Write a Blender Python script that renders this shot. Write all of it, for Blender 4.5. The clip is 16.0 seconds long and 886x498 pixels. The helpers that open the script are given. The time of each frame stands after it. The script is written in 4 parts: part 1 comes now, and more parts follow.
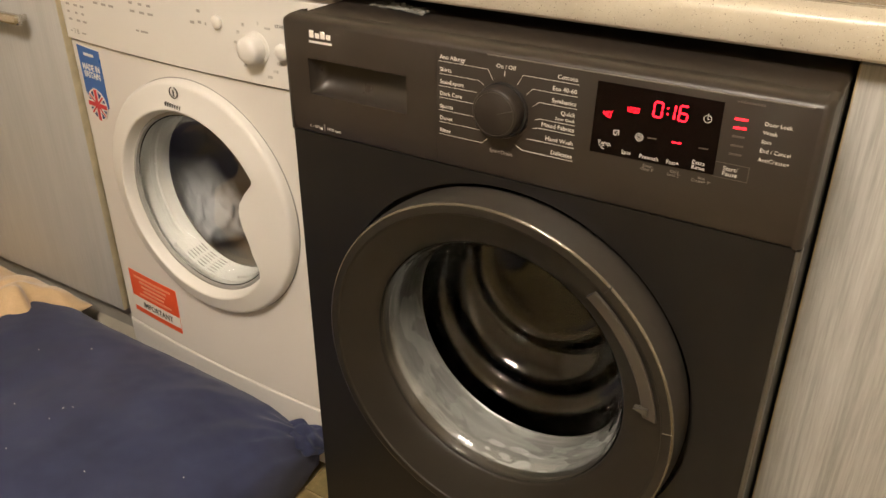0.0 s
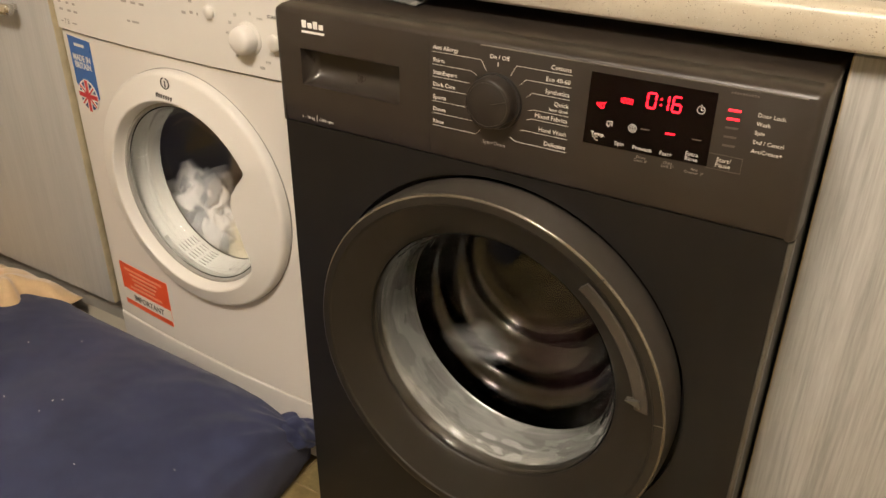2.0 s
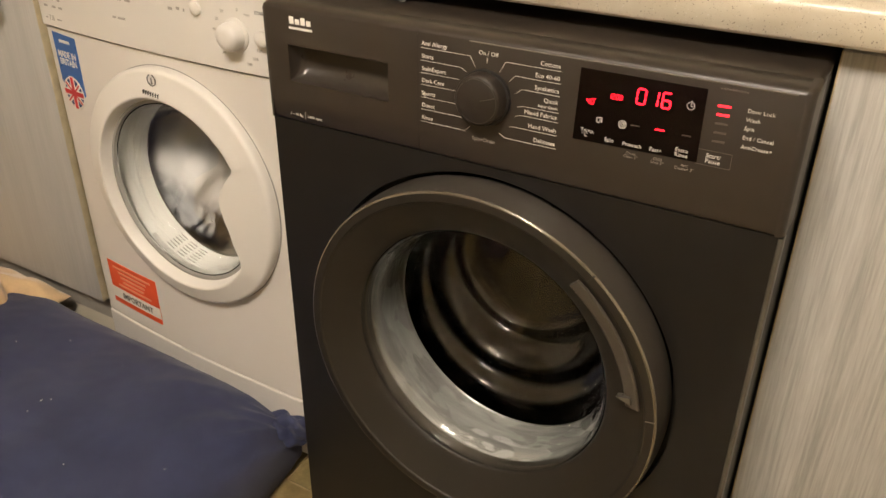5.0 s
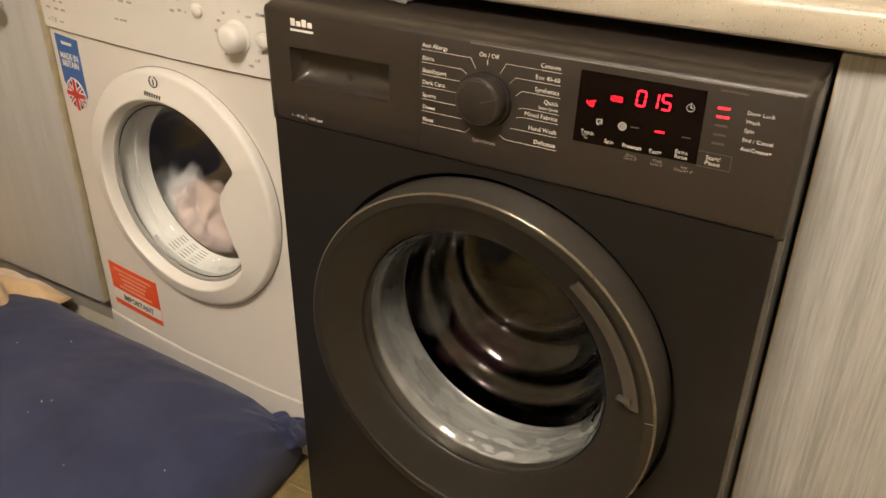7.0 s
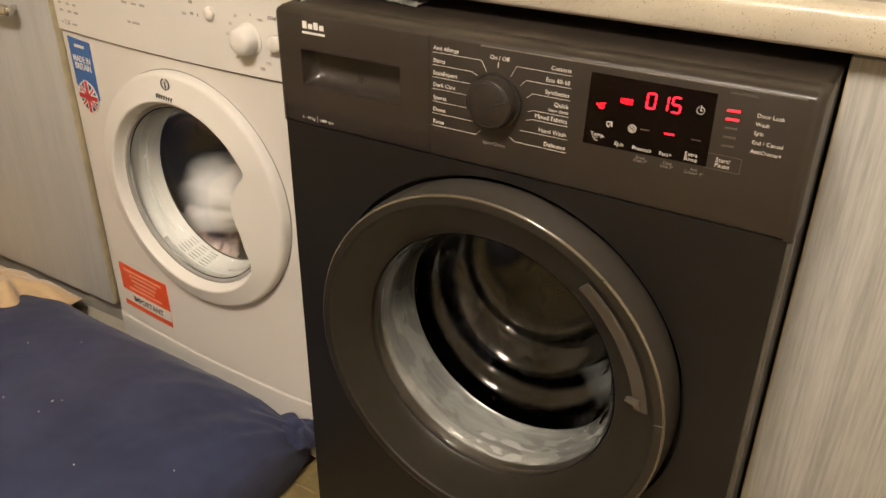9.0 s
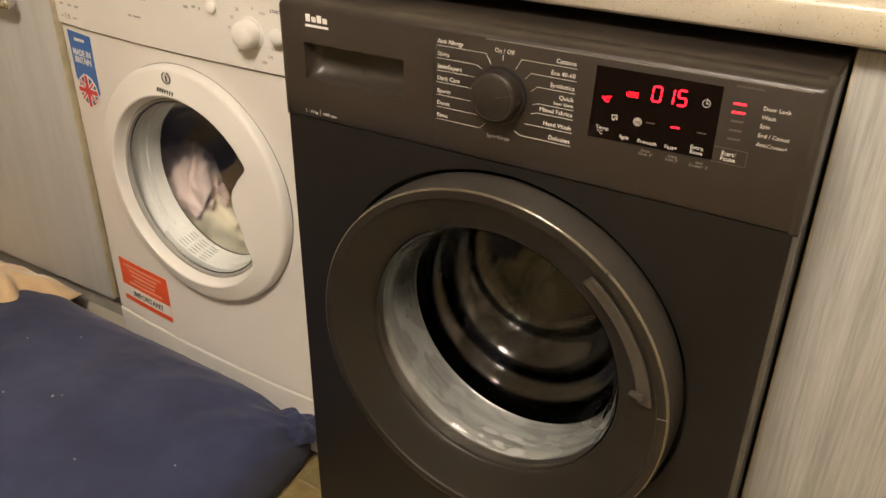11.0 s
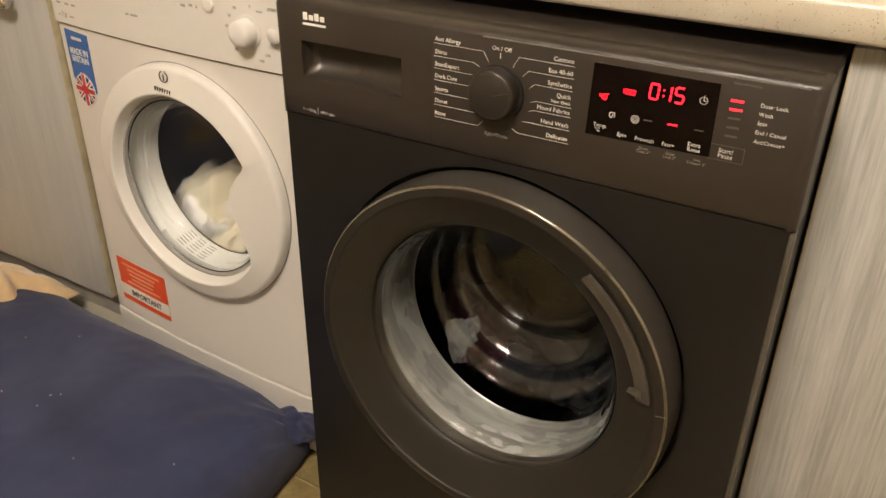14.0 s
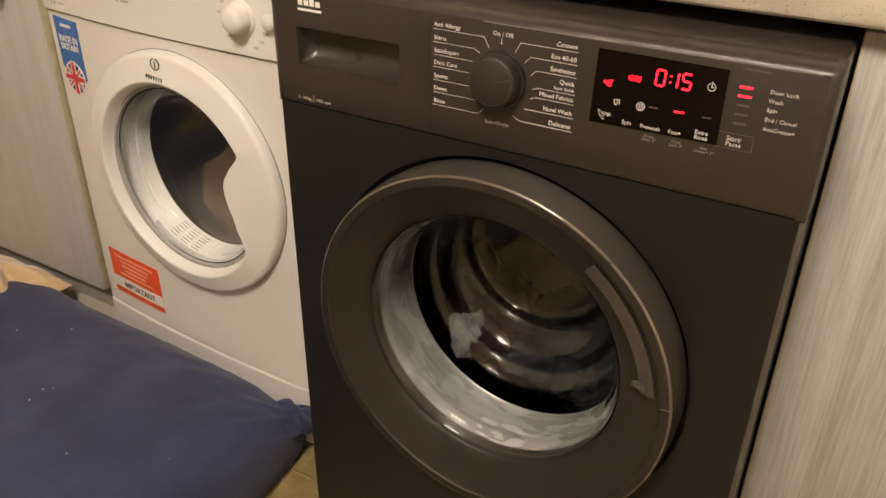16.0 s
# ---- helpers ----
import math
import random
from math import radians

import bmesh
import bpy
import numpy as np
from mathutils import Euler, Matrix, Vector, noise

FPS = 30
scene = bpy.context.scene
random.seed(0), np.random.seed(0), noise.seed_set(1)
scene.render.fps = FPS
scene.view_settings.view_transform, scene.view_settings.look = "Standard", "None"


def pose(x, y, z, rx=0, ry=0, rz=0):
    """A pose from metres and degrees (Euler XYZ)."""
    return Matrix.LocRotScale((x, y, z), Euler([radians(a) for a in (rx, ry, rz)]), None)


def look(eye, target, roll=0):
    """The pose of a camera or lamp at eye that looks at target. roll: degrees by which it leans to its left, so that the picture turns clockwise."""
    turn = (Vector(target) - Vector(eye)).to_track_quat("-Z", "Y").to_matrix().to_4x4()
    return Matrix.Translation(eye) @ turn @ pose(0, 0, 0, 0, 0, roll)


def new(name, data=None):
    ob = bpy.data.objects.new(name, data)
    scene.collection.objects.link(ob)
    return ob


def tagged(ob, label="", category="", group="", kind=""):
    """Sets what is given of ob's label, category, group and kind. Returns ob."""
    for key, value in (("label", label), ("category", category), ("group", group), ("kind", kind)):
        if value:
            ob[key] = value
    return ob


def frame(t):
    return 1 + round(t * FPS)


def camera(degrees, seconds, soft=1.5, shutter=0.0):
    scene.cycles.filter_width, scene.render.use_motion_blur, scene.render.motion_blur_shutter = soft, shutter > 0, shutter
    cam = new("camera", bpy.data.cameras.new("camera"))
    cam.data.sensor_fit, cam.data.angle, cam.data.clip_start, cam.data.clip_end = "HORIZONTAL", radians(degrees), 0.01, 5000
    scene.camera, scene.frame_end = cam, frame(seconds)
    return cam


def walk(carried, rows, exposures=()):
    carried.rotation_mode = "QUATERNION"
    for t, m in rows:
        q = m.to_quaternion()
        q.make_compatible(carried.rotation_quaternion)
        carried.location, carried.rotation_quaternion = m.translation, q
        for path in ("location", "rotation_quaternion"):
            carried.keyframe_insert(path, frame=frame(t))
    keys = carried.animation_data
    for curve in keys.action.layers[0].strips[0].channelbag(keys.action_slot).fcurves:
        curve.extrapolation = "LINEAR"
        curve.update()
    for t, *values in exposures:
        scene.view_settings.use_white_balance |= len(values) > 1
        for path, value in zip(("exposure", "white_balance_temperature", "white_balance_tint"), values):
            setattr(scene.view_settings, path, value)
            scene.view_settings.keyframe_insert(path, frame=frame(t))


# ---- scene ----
cam = camera(57.0, 16.0, shutter=0.8)
PATH = [
    (0, (0.671, -0.717, 1.071), (-0.259, 0.769, 0.109), 0.0),
    (0.5, (0.668, -0.718, 1.069), (-0.257, 0.771, 0.106), 0.2),
    (1, (0.665, -0.719, 1.068), (-0.252, 0.771, 0.1), 0.3),
    (1.5, (0.668, -0.717, 1.065), (-0.248, 0.773, 0.096), 0.4),
    (2, (0.671, -0.717, 1.065), (-0.241, 0.775, 0.095), 0.5),
    (2.5, (0.673, -0.717, 1.068), (-0.233, 0.778, 0.096), 0.4),
    (3, (0.673, -0.714, 1.067), (-0.23, 0.782, 0.095), 0.4),
    (3.5, (0.67, -0.712, 1.066), (-0.227, 0.784, 0.088), 0.5),
    (4, (0.666, -0.714, 1.066), (-0.225, 0.783, 0.083), 0.5),
    (6.5, (0.674, -0.71, 1.067), (-0.214, 0.79, 0.085), 0.5),
    (7, (0.671, -0.714, 1.065), (-0.222, 0.786, 0.09), 0.6),
    (7.5, (0.67, -0.716, 1.066), (-0.232, 0.782, 0.095), 0.6),
    (8, (0.67, -0.72, 1.068), (-0.238, 0.776, 0.101), 0.6),
    (8.5, (0.672, -0.721, 1.066), (-0.24, 0.774, 0.1), 0.6),
    (9, (0.671, -0.721, 1.064), (-0.239, 0.776, 0.099), 0.6),
    (11.5, (0.664, -0.726, 1.06), (-0.236, 0.772, 0.088), 0.8),
    (12, (0.667, -0.725, 1.06), (-0.243, 0.771, 0.095), 0.7),
    (12.5, (0.667, -0.728, 1.06), (-0.244, 0.77, 0.099), 0.7),
    (13, (0.668, -0.729, 1.06), (-0.243, 0.768, 0.096), 0.6),
    (13.5, (0.668, -0.727, 1.059), (-0.238, 0.771, 0.093), 0.6),
    (14, (0.665, -0.726, 1.06), (-0.231, 0.773, 0.085), 0.7),
    (14.5, (0.665, -0.725, 1.058), (-0.228, 0.772, 0.078), 0.6),
    (15, (0.662, -0.721, 1.055), (-0.227, 0.775, 0.07), 0.6),
    (15.5, (0.655, -0.719, 1.054), (-0.226, 0.776, 0.06), 0.7),
    (16, (0.65, -0.713, 1.053), (-0.226, 0.781, 0.053), 0.7),
]
walk(cam, [(t, look(eye, target, roll)) for t, eye, target, roll in PATH])

# ---- world, light and exposure ----
world = bpy.data.worlds.new("world")
scene.world = world
world.use_nodes = True
world.node_tree.nodes["Background"].inputs[0].default_value = (1.0, 0.82, 0.6, 1)
world.node_tree.nodes["Background"].inputs[1].default_value = 0.02
scene.view_settings.exposure = 0.0


LAMP = Vector((0.45, -1.35, 2.42))


# ---- materials ----
def nodes_of(name, rough=0.5, metal=0.0):
    m = bpy.data.materials.new(name)
    m.use_nodes = True
    nt = m.node_tree
    b = nt.nodes["Principled BSDF"]
    b.inputs["Roughness"].default_value = rough
    b.inputs["Metallic"].default_value = metal
    return m, nt, b


def link(nt, a, b):
    nt.links.new(a, b)


def coords(nt, scale=(1, 1, 1), space="Object"):
    tc = nt.nodes.new("ShaderNodeTexCoord")
    mp = nt.nodes.new("ShaderNodeMapping")
    mp.inputs["Scale"].default_value = scale
    link(nt, tc.outputs[space], mp.inputs[0])
    return mp.outputs[0]


def noise_node(nt, vec, scale, detail=4, rough=0.55):
    n = nt.nodes.new("ShaderNodeTexNoise")
    n.inputs["Scale"].default_value = scale
    n.inputs["Detail"].default_value = detail
    n.inputs["Roughness"].default_value = rough
    link(nt, vec, n.inputs["Vector"])
    return n.outputs["Fac"]


def ramp(nt, fac, stops):
    r = nt.nodes.new("ShaderNodeValToRGB")
    els = r.color_ramp.elements
    while len(els) < len(stops):
        els.new(0.5)
    for e, (p, c) in zip(els, stops):
        e.position, e.color = p, (*c, 1) if len(c) == 3 else c
    link(nt, fac, r.inputs[0])
    return r.outputs[0]


def mix(nt, fac, a, b, mode="MIX"):
    n = nt.nodes.new("ShaderNodeMix")
    n.data_type, n.blend_type = "RGBA", mode
    for sock, v in ((n.inputs[0], fac), (n.inputs[6], a), (n.inputs[7], b)):
        if hasattr(v, "links"):
            link(nt, v, sock)
        else:
            sock.default_value = v if isinstance(v, (int, float)) else (*v, 1)
    return n.outputs[2]


def bump(nt, b, height, strength, dist=0.001):
    n = nt.nodes.new("ShaderNodeBump")
    n.inputs["Strength"].default_value = strength
    n.inputs["Distance"].default_value = dist
    link(nt, height, n.inputs["Height"])
    link(nt, n.outputs[0], b.inputs["Normal"])


def surface(name, col, rough=0.5, metal=0.0, vary=0.12, scale=6.0, grain=900.0, relief=0.05, smear=0.1, spec=0.5):
    """A painted, moulded or metal surface: soft blotches, uneven gloss and a fine grain."""
    m, nt, b = nodes_of(name, rough, metal)
    v = coords(nt)
    big = noise_node(nt, v, scale, 5)
    lo, hi = [c * (1 - vary) for c in col], [min(1, c * (1 + vary)) for c in col]
    link(nt, ramp(nt, big, [(0.3, lo), (0.7, hi)]), b.inputs["Base Color"])
    sm = noise_node(nt, v, scale * 3.1, 6, 0.65)
    link(nt, ramp(nt, sm, [(0.3, [max(0.03, rough - smear)] * 3), (0.7, [min(1, rough + smear)] * 3)]), b.inputs["Roughness"])
    if relief:
        bump(nt, b, noise_node(nt, v, grain, 2), relief, 0.0004)
    b.inputs["Specular IOR Level"].default_value = spec
    return m


def emitter(name, col, strength):
    m, nt, b = nodes_of(name, 0.4)
    b.inputs["Base Color"].default_value = (0.02, 0.01, 0.01, 1)
    b.inputs["Emission Color"].default_value = (*col, 1)
    b.inputs["Emission Strength"].default_value = strength
    return m


def glass(name, tint=(1, 1, 1), rough=0.0, ior=1.45):
    m, nt, b = nodes_of(name, rough)
    b.inputs["Base Color"].default_value = (*tint, 1)
    b.inputs["Transmission Weight"].default_value = 1.0
    b.inputs["IOR"].default_value = ior
    return m


def grained(name, dark, light, pale, axis="Z"):
    """Wood-print laminate: long fine streaks, wider bands and worn flecks."""
    m, nt, b = nodes_of(name, 0.42)
    s = (1, 1, 0.035) if axis == "Z" else (0.035, 1, 1)
    v = coords(nt, s)
    fine = noise_node(nt, v, 260, 6, 0.7)
    band = noise_node(nt, v, 34, 4, 0.6)
    soft = noise_node(nt, coords(nt, (1, 1, 0.25)), 5, 3)
    c1 = ramp(nt, band, [(0.32, dark), (0.5, light), (0.68, pale)])
    c2 = ramp(nt, fine, [(0.38, dark), (0.6, pale)])
    c = mix(nt, 0.48, c1, c2)
    c = mix(nt, 0.2, c, ramp(nt, soft, [(0.3, light), (0.7, pale)]))
    link(nt, c, b.inputs["Base Color"])
    bump(nt, b, fine, 0.25, 0.0006)
    return m


def speckled(name):
    """Cream laminate worktop with scattered brown and pale specks."""
    m, nt, b = nodes_of(name, 0.3)
    v = coords(nt)
    base = ramp(nt, noise_node(nt, v, 14, 5), [(0.3, (0.62, 0.56, 0.44)), (0.7, (0.72, 0.66, 0.53))])
    for scale, lim, col in ((330, 0.24, (0.24, 0.17, 0.1)), (560, 0.26, (0.34, 0.27, 0.18)), (420, 0.26, (0.76, 0.72, 0.64))):
        vo = nt.nodes.new("ShaderNodeTexVoronoi")
        vo.inputs["Scale"].default_value = scale
        link(nt, v, vo.inputs["Vector"])
        keep = ramp(nt, noise_node(nt, v, scale * 0.45, 2), [(0.52, (0, 0, 0)), (0.6, (1, 1, 1))])
        spot = ramp(nt, vo.outputs["Distance"], [(lim * 0.7, (1, 1, 1)), (lim, (0, 0, 0))])
        base = mix(nt, mix(nt, 1.0, spot, keep, "MULTIPLY"), base, col)
    link(nt, base, b.inputs["Base Color"])
    return m


def cloth(name, col, fuzz=0.25, weave=1400.0, vary=0.15, relief=0.35):
    m, nt, b = nodes_of(name, 0.95)
    v = coords(nt)
    n = noise_node(nt, v, 9, 6)
    lo, hi = [c * (1 - vary) for c in col], [min(1, c * (1 + vary)) for c in col]
    base = ramp(nt, n, [(0.3, lo), (0.7, hi)])
    th = noise_node(nt, v, weave, 2)
    base = mix(nt, 0.25, base, ramp(nt, th, [(0.35, [c * 0.6 for c in col]), (0.65, [min(1, c * 1.3) for c in col])]))
    link(nt, base, b.inputs["Base Color"])
    b.inputs["Sheen Weight"].default_value = fuzz
    b.inputs["Sheen Roughness"].default_value = 0.5
    b.inputs["Specular IOR Level"].default_value = 0.15
    bump(nt, b, mix(nt, 0.5, th, noise_node(nt, v, 60, 5)), relief, 0.0015)
    return m


def slate(name):
    m, nt, b = nodes_of(name, 0.45)
    v = coords(nt)
    info = nt.nodes.new("ShaderNodeObjectInfo")
    n = noise_node(nt, v, 15, 8, 0.68)
    c = ramp(nt, n, [(0.32, (0.085, 0.064, 0.026)), (0.5, (0.225, 0.168, 0.072)), (0.66, (0.45, 0.34, 0.165))])
    c = mix(nt, 0.35, c, ramp(nt, info.outputs["Random"], [(0.0, (0.15, 0.125, 0.05)), (1.0, (0.34, 0.25, 0.105))]))
    link(nt, c, b.inputs["Base Color"])
    bump(nt, b, n, 0.5, 0.003)
    return m


def steel(name, base, rough, across=(1, 60, 1)):
    m, nt, b = nodes_of(name, rough, 1.0)
    v = coords(nt, across)
    n = noise_node(nt, v, 30, 4)
    link(nt, ramp(nt, n, [(0.3, [c * 0.85 for c in base]), (0.7, base)]), b.inputs["Base Color"])
    link(nt, ramp(nt, n, [(0.3, [rough * 0.8] * 3), (0.7, [rough * 1.3] * 3)]), b.inputs["Roughness"])
    return m


def wet_rubber(name):
    """Grey rubber with scum streaks that run round the opening and a wet, uneven gloss."""
    m, nt, b = nodes_of(name, 0.25)
    streak = noise_node(nt, coords(nt, (0.09, 1, 0.09)), 190, 5, 0.6)
    blot = noise_node(nt, coords(nt, (0.5, 1, 0.5)), 30, 4, 0.5)
    c = ramp(nt, streak, [(0.3, (0.12, 0.118, 0.111)), (0.5, (0.16, 0.156, 0.146)), (0.75, (0.225, 0.22, 0.204))])
    c = mix(nt, 0.3, c, ramp(nt, blot, [(0.35, (0.13, 0.128, 0.12)), (0.7, (0.27, 0.265, 0.25))]))
    link(nt, c, b.inputs["Base Color"])
    link(nt, ramp(nt, blot, [(0.3, (0.12, 0.12, 0.12)), (0.7, (0.4, 0.4, 0.4))]), b.inputs["Roughness"])
    bump(nt, b, streak, 0.15, 0.001)
    return m


M_BODY = surface("anthracite_enamel", (0.0105, 0.0095, 0.0088), 0.38, 0, 0.06, 3, 1200, 0.04, 0.03, 0.28)
M_PANEL = surface("anthracite_panel_plastic", (0.0275, 0.0218, 0.0172), 0.40, 0.0, 0.07, 7, 1600, 0.06, 0.05, 0.5)
M_DIAL = surface("dial_plastic", (0.0235, 0.0188, 0.015), 0.46, 0.0, 0.07, 9, 1600, 0.06, 0.05, 0.4)
# panel plastic again, glossier and lightened for the lit floor of the pocket
M_POCKET = surface("lit_pocket_plastic", (0.034, 0.028, 0.0225), 0.3, 0.0, 0.05, 7, 1600, 0.04, 0.04, 0.5)
M_DOOR = surface("anthracite_door_plastic", (0.0165, 0.0138, 0.0102), 0.5, 0.0, 0.06, 6, 1500, 0.05, 0.05, 0.35)
M_HANDLE = surface("grip_plastic", (0.044, 0.039, 0.033), 0.36, 0.0, 0.06, 9, 1500, 0.05, 0.05)
# paler than the door plastic: the lamp's glint on the rim edge as colour
M_RIM_GLINT = surface("rim_glint", (0.27, 0.245, 0.21), 0.2, 0.8, 0.1, 14, 0, 0)
M_FOLD = surface("folded_metal_edge", (0.10, 0.092, 0.078), 0.35, 0.3, 0.15, 30, 0, 0)
# pale colour for the panel's edge highlight and for the door ring's joint
M_GLINT_JOINT = surface("glint_and_joint", (0.20, 0.18, 0.155), 0.3, 0.2, 0.05, 14, 0, 0, 0.03)
M_GRIP = surface("grip_face", (0.06, 0.052, 0.043), 0.42, 0.0, 0.06, 9, 1500, 0.05, 0.05)
M_BLACK = surface("black_plastic", (0.012, 0.011, 0.011), 0.45, 0, 0.2, 9, 1300, 0.05)
M_SCREEN = surface("black_display", (0.004, 0.002, 0.002), 0.16, 0, 0.2, 9, 0, 0, 0.03, 0.15)
M_GASKET = wet_rubber("wet_grey_rubber")
# far darker than bare steel: the gloom inside the drum is in the colour
M_DRUM = steel("dim_drum_steel", (0.11, 0.105, 0.098), 0.13)
M_MOUTH = steel("mouth_steel", (0.26, 0.26, 0.25), 0.35)
M_PRINT = surface("white_print", (0.86, 0.84, 0.8), 0.6, 0, 0.04, 20, 0, 0)
M_PRINT_DIM = surface("grey_print", (0.34, 0.32, 0.3), 0.6, 0, 0.04, 20, 0, 0)
M_CHROME = steel("bright_metal", (0.75, 0.72, 0.66), 0.22)
M_RED = emitter("red_segments", (1.0, 0.008, 0.02), 5.5)
M_REDCORE = emitter("red_lamp", (1.0, 0.012, 0.025), 4.5)
M_UNLIT = surface("unlit_lamp", (0.1, 0.085, 0.075), 0.4, 0, 0.1, 20, 0, 0)
M_WHITE = surface("white_enamel", (0.74, 0.71, 0.67), 0.3, 0, 0.02, 3, 1200, 0.02, 0.02)
M_WHITEP = surface("white_plastic", (0.76, 0.74, 0.7), 0.32, 0, 0.02, 4, 1200, 0.03, 0.03)
M_GREYP = surface("grey_print_on_white", (0.42, 0.4, 0.37), 0.6, 0, 0.05, 20, 0, 0)
M_DARKP = surface("dark_print_on_white", (0.08, 0.075, 0.07), 0.6, 0, 0.05, 20, 0, 0)
M_GREYPL = surface("pale_grey_plastic", (0.5, 0.49, 0.46), 0.4, 0, 0.05, 10, 900, 0.05)
# grey of the seals and slots, also of the shadow line round the dryer door
M_SEAL_SHADE = surface("grey_seal_and_shade", (0.3, 0.29, 0.27), 0.6, 0, 0.1, 20, 900, 0.1)
M_BLUE = surface("blue_sticker", (0.03, 0.13, 0.42), 0.35, 0, 0.06, 12, 0, 0)
M_ORANGE = surface("orange_red_sticker", (0.8, 0.1, 0.03), 0.4, 0, 0.06, 12, 0, 0)
M_PALEORANGE = surface("pale_print_on_orange", (0.85, 0.33, 0.2), 0.5, 0, 0.05, 12, 0, 0)
M_STICKWHITE = surface("white_sticker", (0.78, 0.75, 0.7), 0.45, 0, 0.04, 12, 0, 0)
M_FLAGRED = surface("flag_red", (0.6, 0.03, 0.04), 0.4, 0, 0.05, 12, 0, 0)
M_FLAGBLUE = surface("flag_navy", (0.02, 0.04, 0.16), 0.4, 0, 0.05, 12, 0, 0)
M_GLASS = glass("door_glass", (0.96, 0.98, 0.97), 0.0, 1.53)
M_CAB = grained("grey_wood_laminate", (0.26, 0.25, 0.226), (0.46, 0.449, 0.418), (0.61, 0.6, 0.565))
M_CABSOFT = grained("smooth_grey_laminate", (0.37, 0.365, 0.35), (0.43, 0.425, 0.41), (0.48, 0.475, 0.455))
M_EDGE = surface("worn_yellow_edge", (0.5, 0.4, 0.23), 0.6, 0, 0.35, 40, 700, 0.2)
M_EDGEPALE = surface("pale_edge_band", (0.42, 0.37, 0.25), 0.6, 0, 0.15, 30, 700, 0.1)
M_PLINTH = surface("beige_plinth", (0.58, 0.53, 0.43), 0.5, 0, 0.06, 8, 600, 0.08)
M_CARCASS = surface("cabinet_board", (0.4, 0.37, 0.32), 0.6, 0, 0.1, 8, 500, 0.1)
M_COUNTER = speckled("speckled_worktop")
M_TILE = slate("brown_slate_tile")
M_GROUT = surface("tan_grout", (0.3, 0.23, 0.13), 0.9, 0, 0.3, 30, 600, 0.3)
M_WALL = surface("cream_wall_paint", (0.62, 0.55, 0.43), 0.8, 0, 0.05, 3, 300, 0.15)
M_CEIL = surface("white_ceiling_paint", (0.75, 0.72, 0.66), 0.9, 0, 0.03, 3, 300, 0.15)
M_NAVY = cloth("navy_canvas", (0.033, 0.039, 0.085), 0.15, 1500, 0.22)
M_TAN = cloth("tan_plush", (0.6, 0.43, 0.25), 0.5, 700, 0.2, 0.5)
M_SUDS = surface("soap_suds", (0.30, 0.295, 0.28), 0.35, 0, 0.15, 60, 900, 0.2)
M_LINT = surface("white_lint", (0.7, 0.68, 0.64), 0.9, 0, 0.1, 40, 0, 0)
M_CREAM = cloth("cream_towelling", (0.66, 0.61, 0.47), 0.3, 900, 0.15, 0.7)
M_PALE = cloth("white_cotton", (0.72, 0.7, 0.68), 0.2, 900, 0.12, 0.5)
M_PINK = cloth("faded_pink_cotton", (0.62, 0.5, 0.46), 0.2, 900, 0.15, 0.5)
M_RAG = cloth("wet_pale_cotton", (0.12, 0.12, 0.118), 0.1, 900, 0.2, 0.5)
M_GREY = cloth("pale_grey_cotton", (0.42, 0.42, 0.42), 0.2, 900, 0.15, 0.5)
M_MAROON = cloth("dark_maroon_cotton", (0.014, 0.004, 0.005), 0.0, 900)
M_BLACKC = cloth("black_cotton", (0.006, 0.006, 0.007), 0.0, 900)
M_WRAP = surface("clear_plastic_wrap", (0.2, 0.2, 0.185), 0.15, 0, 0.2, 30, 0, 0)
M_LAMPGLOW = emitter("lamp_glow", (1.0, 0.862, 0.715), 220.0)

# ---- building helpers ----
ORIGIN = {}


def thing(name, loc, label, category, group="", kind=""):
    ob = new(name)
    ob.empty_display_size = 0.05
    ob.location = loc
    ORIGIN[ob] = Vector(loc)
    return tagged(ob, label, category, group, kind)


def mesh_from(bm, material, smooth=40.0):
    bmesh.ops.recalc_face_normals(bm, faces=bm.faces)
    if all(e.is_manifold for e in bm.edges) and bm.calc_volume(signed=True) < 0:
        bmesh.ops.reverse_faces(bm, faces=bm.faces)
    me = bpy.data.meshes.new("mesh")
    lim = radians(smooth)
    for f in bm.faces:
        f.smooth = True
    for e in bm.edges:
        if len(e.link_faces) == 2 and e.calc_face_angle(0) > lim:
            e.smooth = False
    bm.to_mesh(me)
    bm.free()
    if material:
        me.materials.append(material)
    return me


def part(name, bm, material, parent, label="", smooth=40.0):
    """One mesh under a thing or part. The bmesh is in world places."""
    o = ORIGIN[parent]
    bm.transform(Matrix.Translation(-o))
    ob = new(name, mesh_from(bm, material, smooth))
    ob.parent = parent
    ORIGIN[ob] = o
    if label:
        ob["label"] = label
    return ob


def solid(name, bm, material, label, category, group="", kind="", smooth=40.0, origin=None):
    """A thing that is one mesh. The bmesh is in world places."""
    if origin is None:
        xs = [v.co for v in bm.verts]
        origin = Vector(((min(v.x for v in xs) + max(v.x for v in xs)) / 2, (min(v.y for v in xs) + max(v.y for v in xs)) / 2, min(v.z for v in xs)))
    bm.transform(Matrix.Translation(-Vector(origin)))
    ob = new(name, mesh_from(bm, material, smooth))
    ob.location = origin
    ORIGIN[ob] = Vector(origin)
    return tagged(ob, label, category, group, kind)


